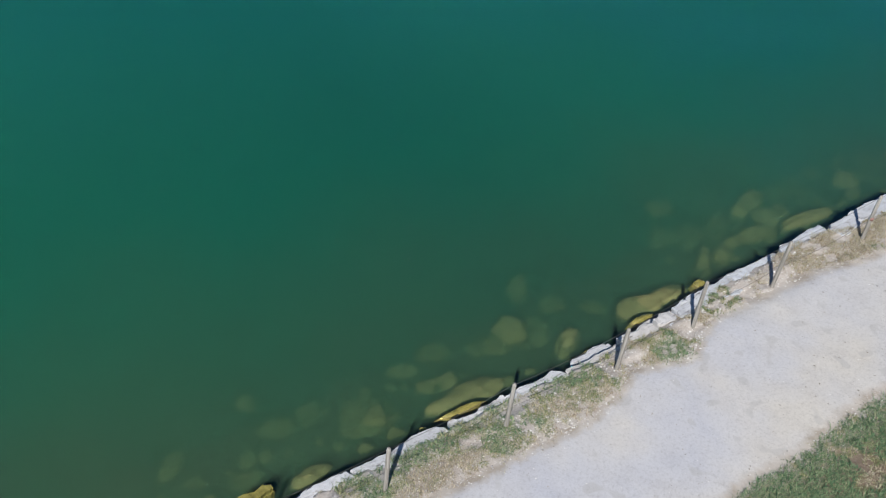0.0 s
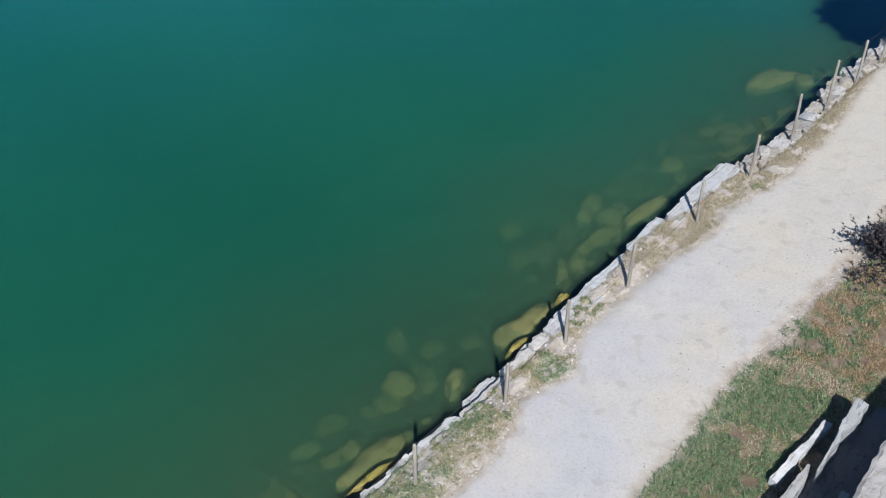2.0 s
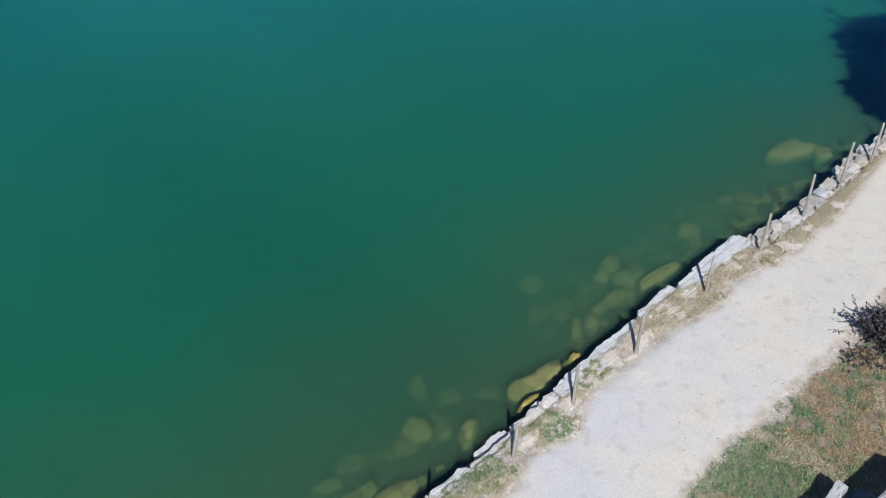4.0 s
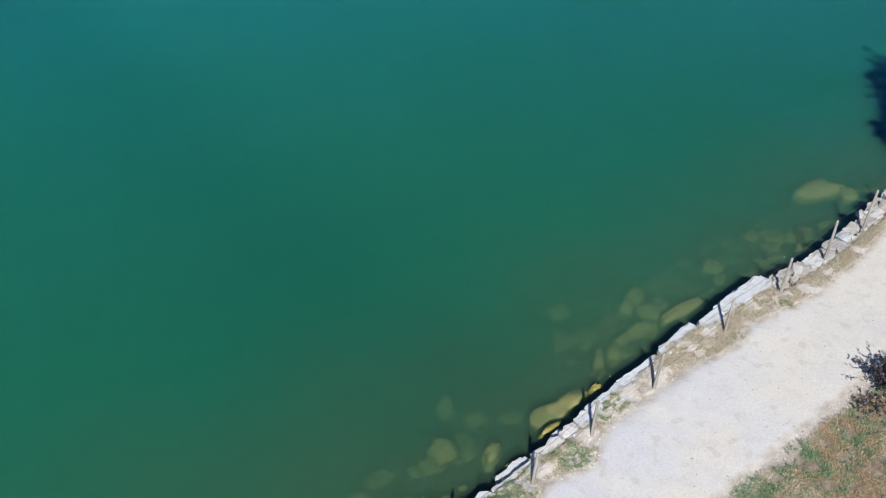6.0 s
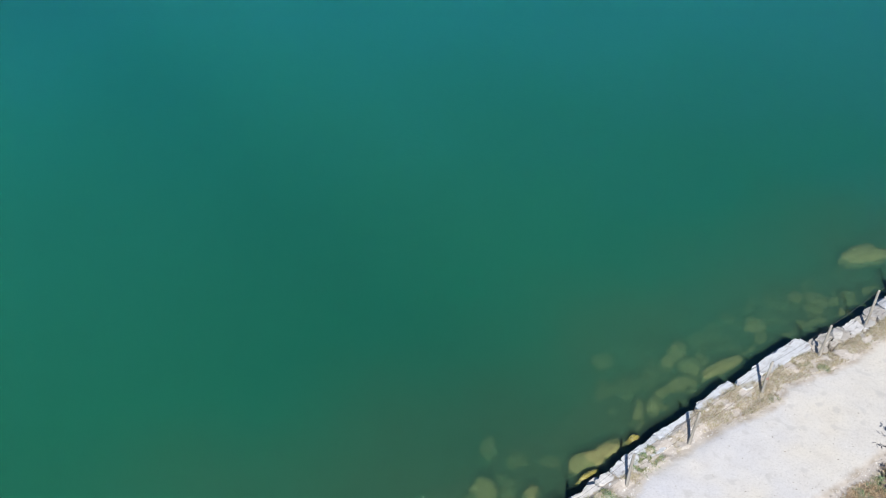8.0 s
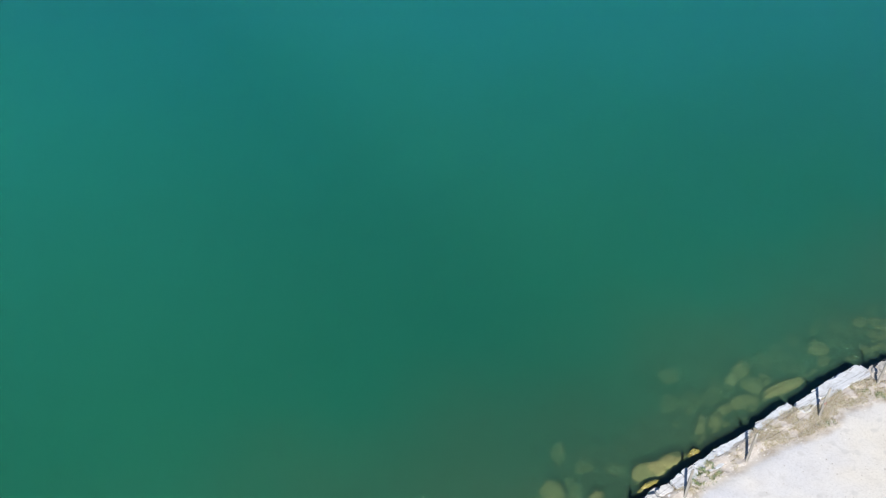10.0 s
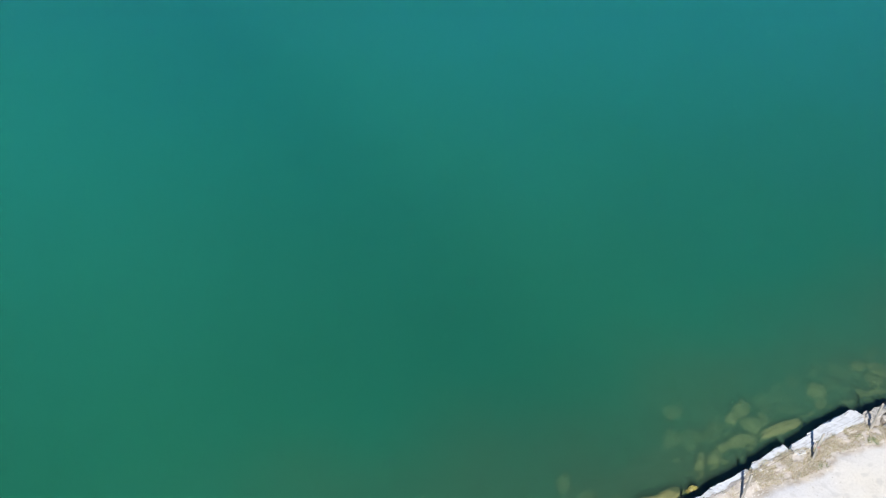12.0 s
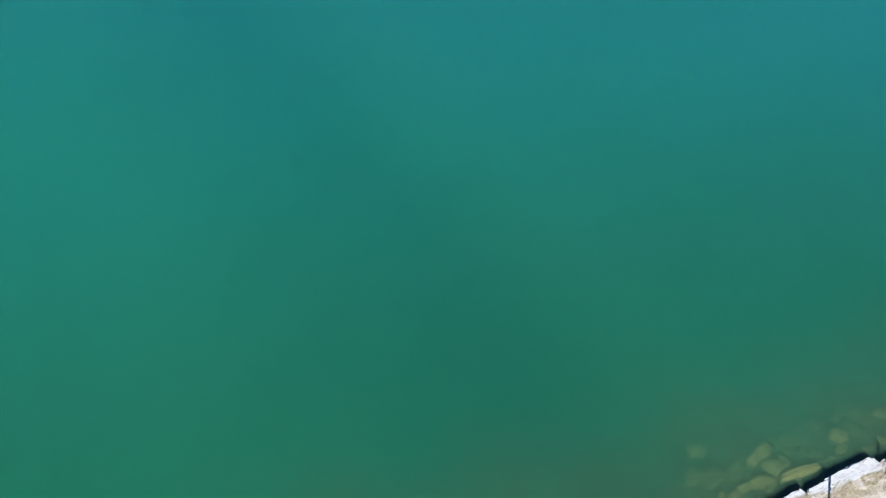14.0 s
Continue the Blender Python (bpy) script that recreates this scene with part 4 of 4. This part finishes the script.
def ridge(s0, s1, left, right, low, zs, seed, dip=0.08):
    """A slab on edge along the bank: broken outline, sharp brink, layered steep sides, a worn top that dips inland."""
    bm = bmesh.new()
    n = int((s1 - s0) / 0.06) + 2
    rows = []
    for i in range(n):
        f = i / (n - 1)
        s = s0 + (s1 - s0) * f
        a, b = along(left, f), along(right, f)
        b = max(b + facet(s, seed + 31, 0.03, 0.19) + facet(s, seed + 37, 0.016, 0.08), a + 0.03)
        top = along(zs, f) + facet(s, seed, 0.02, 0.5) + facet(s, seed + 50, 0.008, 0.12)
        row = []
        for k, out in ((0.0, 0.05), (0.35, 0.035), (0.37, 0.015), (0.7, 0.02), (0.72, 0.0), (0.985, 0.0)):
            jag = facet(s, seed + 7, 0.018, 0.21) + facet(s, seed + 11 + int(k * 5), 0.014, 0.1)
            row.append((a - out + jag, low + (top - low) * k))
        for x in (0.02, 0.12, 0.3, 0.55, 0.8, 1.0):
            d = a + (b - a) * x
            row.append((d + (row[-1][0] - a if x < 0.05 else 0), top - dip * (d - a) + 0.02 * wob(s, d, seed, 0.35) + 0.012 * wob(s * 0.5, d * 3, seed + 2, 0.2)))
        row.append((b + facet(s, seed + 23, 0.03, 0.3), low))
        rows.append([bm.verts.new(shore(s + 0.25 * (d - a) * (1 if f > 0.99 else 0), d, z)) for d, z in row])
    for r, q in zip(rows, rows[1:]):
        for j in range(len(r) - 1):
            bm.faces.new((r[j], r[j + 1], q[j + 1], q[j]))
    bm.faces.new(rows[0])
    bm.faces.new(rows[-1][::-1])
    return bm


outcrop = new("rock_outcrop")
outcrop.location = shore(3, 5.6, 0.8)
tagged(outcrop, "jagged outcrop of grey layered limestone slabs on edge beside grass", "rock")
def slab(bm, mat):
    part("slab", bm, mat, outcrop).matrix_parent_inverse = Matrix.Translation(-outcrop.location)


slab(ridge(3.10, 4.79, (4.72, 4.76, 4.82, 4.86), (4.83, 4.89, 4.93, 4.95), 0.4, (0.98, 1.03, 1.00), 1, 0.3), PALE_STONE)
slab(ridge(3.45, 5.24, (5.28, 5.26, 5.22, 5.16, 5.16), (5.31, 5.30, 5.28, 5.34, 5.33), 0.4, (1.32, 1.38, 1.44, 1.42), 2, 0.5), ROCK)
slab(ridge(-0.14, 3.53, (5.14, 5.14, 5.13, 5.09, 5.11), (5.80, 5.68, 5.52, 5.32, 5.16), 0.4, (1.22, 1.26, 1.27, 1.24), 3, 0.15), ROCK)
slab(ridge(1.09, 3.03, (6.03, 5.92, 5.84, 5.82), (6.20, 6.12, 6.05, 5.92), 0.4, (1.68, 1.76, 1.68), 6, 0.2), ROCK)
slab(ridge(-1.32, 6.10, (6.90, 6.57, 6.31, 6.08, 5.98, 5.93, 5.95), (9.62, 9.41, 8.93, 8.47), 0.4, (2.2, 2.2, 2.12, 1.98, 1.82), 4, -0.03), WARM_ROCK)
# floor between the slabs; their shade is put into its colour
slab(ridge(-0.95, 5.75, (5.3, 5.2, 5.14, 5.25, 5.4), (6.84, 6.3), 0.2, (0.92, 0.96, 0.98, 0.94), 5, 0.03), SHADED_ROCK)


# ---------- bush ----------
def shrub(name, s, d, count, length, mat, stem_mat, label, seed, leaf=0.035, spread=1.0, rise=0.0, leaves=26):
    rng = random.Random(seed)
    base = shore(s, d, land(s, d) + rise)
    thing = new(name)
    thing.location = base
    tagged(thing, label, "bush")
    sv, sf, lv, lf = [], [], [], []
    for _ in range(count):
        an, tilt = rng.uniform(0, 2 * math.pi), rng.uniform(0.1, 1.15) * spread
        way = Vector((math.cos(an) * math.sin(tilt), math.sin(an) * math.sin(tilt), math.cos(tilt)))
        size = length * rng.uniform(0.55, 1.1)
        start = Vector((rng.uniform(-0.3, 0.3), rng.uniform(-0.3, 0.3), 0))
        pts = [start + way * size * k / 5 - Vector((0, 0, 0.10 * size * (k / 5) ** 2 * math.sin(tilt))) for k in range(6)]
        bm = tube(pts, 0.009, 4, 0.3)
        k0 = len(sv)
        bm.verts.ensure_lookup_table()
        sv += [v.co.copy() for v in bm.verts]
        sf += [tuple(k0 + v.index for v in f.verts) for f in bm.faces]
        bm.free()
        for j in range(leaves):
            f = rng.uniform(0.3, 1.0)
            k = min(4, int(f * 5))
            p = pts[k].lerp(pts[k + 1], f * 5 - k)
            out = (way + Vector((rng.uniform(-1, 1), rng.uniform(-1, 1), rng.uniform(-0.6, 0.8))) * 1.3).normalized()
            side = out.cross(Vector((rng.uniform(-1, 1), rng.uniform(-1, 1), rng.uniform(0.2, 1)))).normalized()
            m = leaf * rng.uniform(0.7, 1.3)
            k0 = len(lv)
            lv += [p, p + out * m * 0.8 + side * m * 0.38, p + out * m * 1.9, p + out * m * 0.8 - side * m * 0.38]
            lf.append((k0, k0 + 1, k0 + 2, k0 + 3))
    for nm, vv, ff, mm in (("stems", sv, sf, stem_mat), ("leaves", lv, lf, mat)):
        tagged(new(nm, mesh_of(nm, vv, ff, mm)), kind="stuff").parent = thing
    return thing


DARK_BUSH = "dark purple-brown leafy bush with arching twigs beside the path"
shrub("bush", 10.15, 3.85, 220, 0.78, PURPLE, TWIG, DARK_BUSH, 3, 0.045, leaves=26)
shrub("bush", 11.15, 4.6, 130, 1.2, PURPLE, TWIG, DARK_BUSH, 4, 0.045, leaves=22)
shrub("bush", 10.15, 3.7, 16, 1.15, PURPLE, TWIG, "few long arching dark twigs over the path's edge", 14, 0.05, 1.25, leaves=26)
shrub("bush", 9.05, 3.8, 22, 0.38, PURPLE, TWIG, "sparse twiggy dark bush among withered grass", 11, 0.035, leaves=18)
shrub("bush", 9.75, 4.75, 110, 0.8, PURPLE, TWIG, "dark purple-brown leafy bush among withered grass", 6, 0.045, leaves=24)
shrub("rock_plant", 5.05, 6.45, 60, 0.42, ROCK_LEAF, TWIG, "small dark green plant growing on the rock slab", 8, 0.03, rise=0.7)


# ---------- tree that shades the far water ----------
def tree(s, d, height, radius, seed):
    rng = random.Random(seed)
    thing = new("tree")
    thing.location = shore(s, d, land(s, d))
    tagged(thing, "tall leafy tree on the bank, shading the water", "tree")
    bm = tube([(0, 0, -0.3), (0.05, 0, height * 0.25), (0.0, 0.1, height * 0.5), (0.1, 0.1, height * 0.85)], 0.28, 10, 0.25)
    part("trunk", bm, TWIG, thing, "", True)
    lv, lf = [], []
    clumps = []
    mid, tall = height - 0.6 * radius, 0.56 * radius
    for i in range(46):
        way = Vector((rng.gauss(0, 1), rng.gauss(0, 1), rng.gauss(0, 1))).normalized() * rng.random() ** 0.45 * 0.76
        c = Vector((way.x * radius, way.y * radius, mid + way.z * tall))
        clumps.append((c, rng.uniform(0.26, 0.36) * radius))
        root = max(0.3 * height, c.z - 0.3 * height)
        part("limb", tube([(0, 0, root), (c.x * 0.5, c.y * 0.5, root + (c.z - root) * 0.62), c], 0.07, 6, 0.25), TWIG, thing, "", True)
    for c, r in clumps:
        for _ in range(1500):
            p = c + Vector((rng.gauss(0, 1), rng.gauss(0, 1), rng.gauss(0, 0.8))) * r * 0.5
            a = Vector((rng.gauss(0, 1), rng.gauss(0, 1), rng.gauss(0, 1))).normalized() * 0.21
            b = a.cross(Vector((rng.gauss(0, 1), rng.gauss(0, 1), rng.gauss(0, 1)))).normalized() * 0.14
            k = len(lv)
            lv += [p - a, p + b, p + a, p - b]
            lf.append((k, k + 1, k + 2, k + 3))
    new("crown", mesh_of("crown", lv, lf, TREE_LEAF)).parent = thing
    return thing


tree(18.4, 6.65, 11.0, 3.4, 5)
tree(16.75, 4.85, 8.0, 1.7, 12)
tree(22.3, 8.4, 12.6, 4.2, 6)


# ---------- flecks floating on the water ----------
def fleck(s, d, size, seed):
    rng = random.Random(seed)
    bm = lump((size, size * 0.55, size * 0.3), seed, detail=1)
    ob = part("floating_feather", bm, SPECK)
    ob.matrix_world = Matrix.Translation(shore(s, d, LEVEL + size * 0.12)) @ pose(0, 0, 0, 0, 0, rng.uniform(0, 180))
    return tagged(ob, "tiny white feather floating on the lake", "feather", "feathers on the water")


for i, (s, d) in enumerate([(0.84, -5.04), (2.48, -3.26), (-0.15, -6.36), (-1.1, -3.8), (6.11, -7.58), (4.65, -9.12), (8.76, -7.8), (10.7, -8.9), (7.22, -11.45), (12.6, -5.72), (3.15, -11.13), (-2.67, -9.89), (10.5, -1.28), (15.22, -7.99)]):
    fleck(s, d, random.Random(i).uniform(0.015, 0.03), 800 + i)
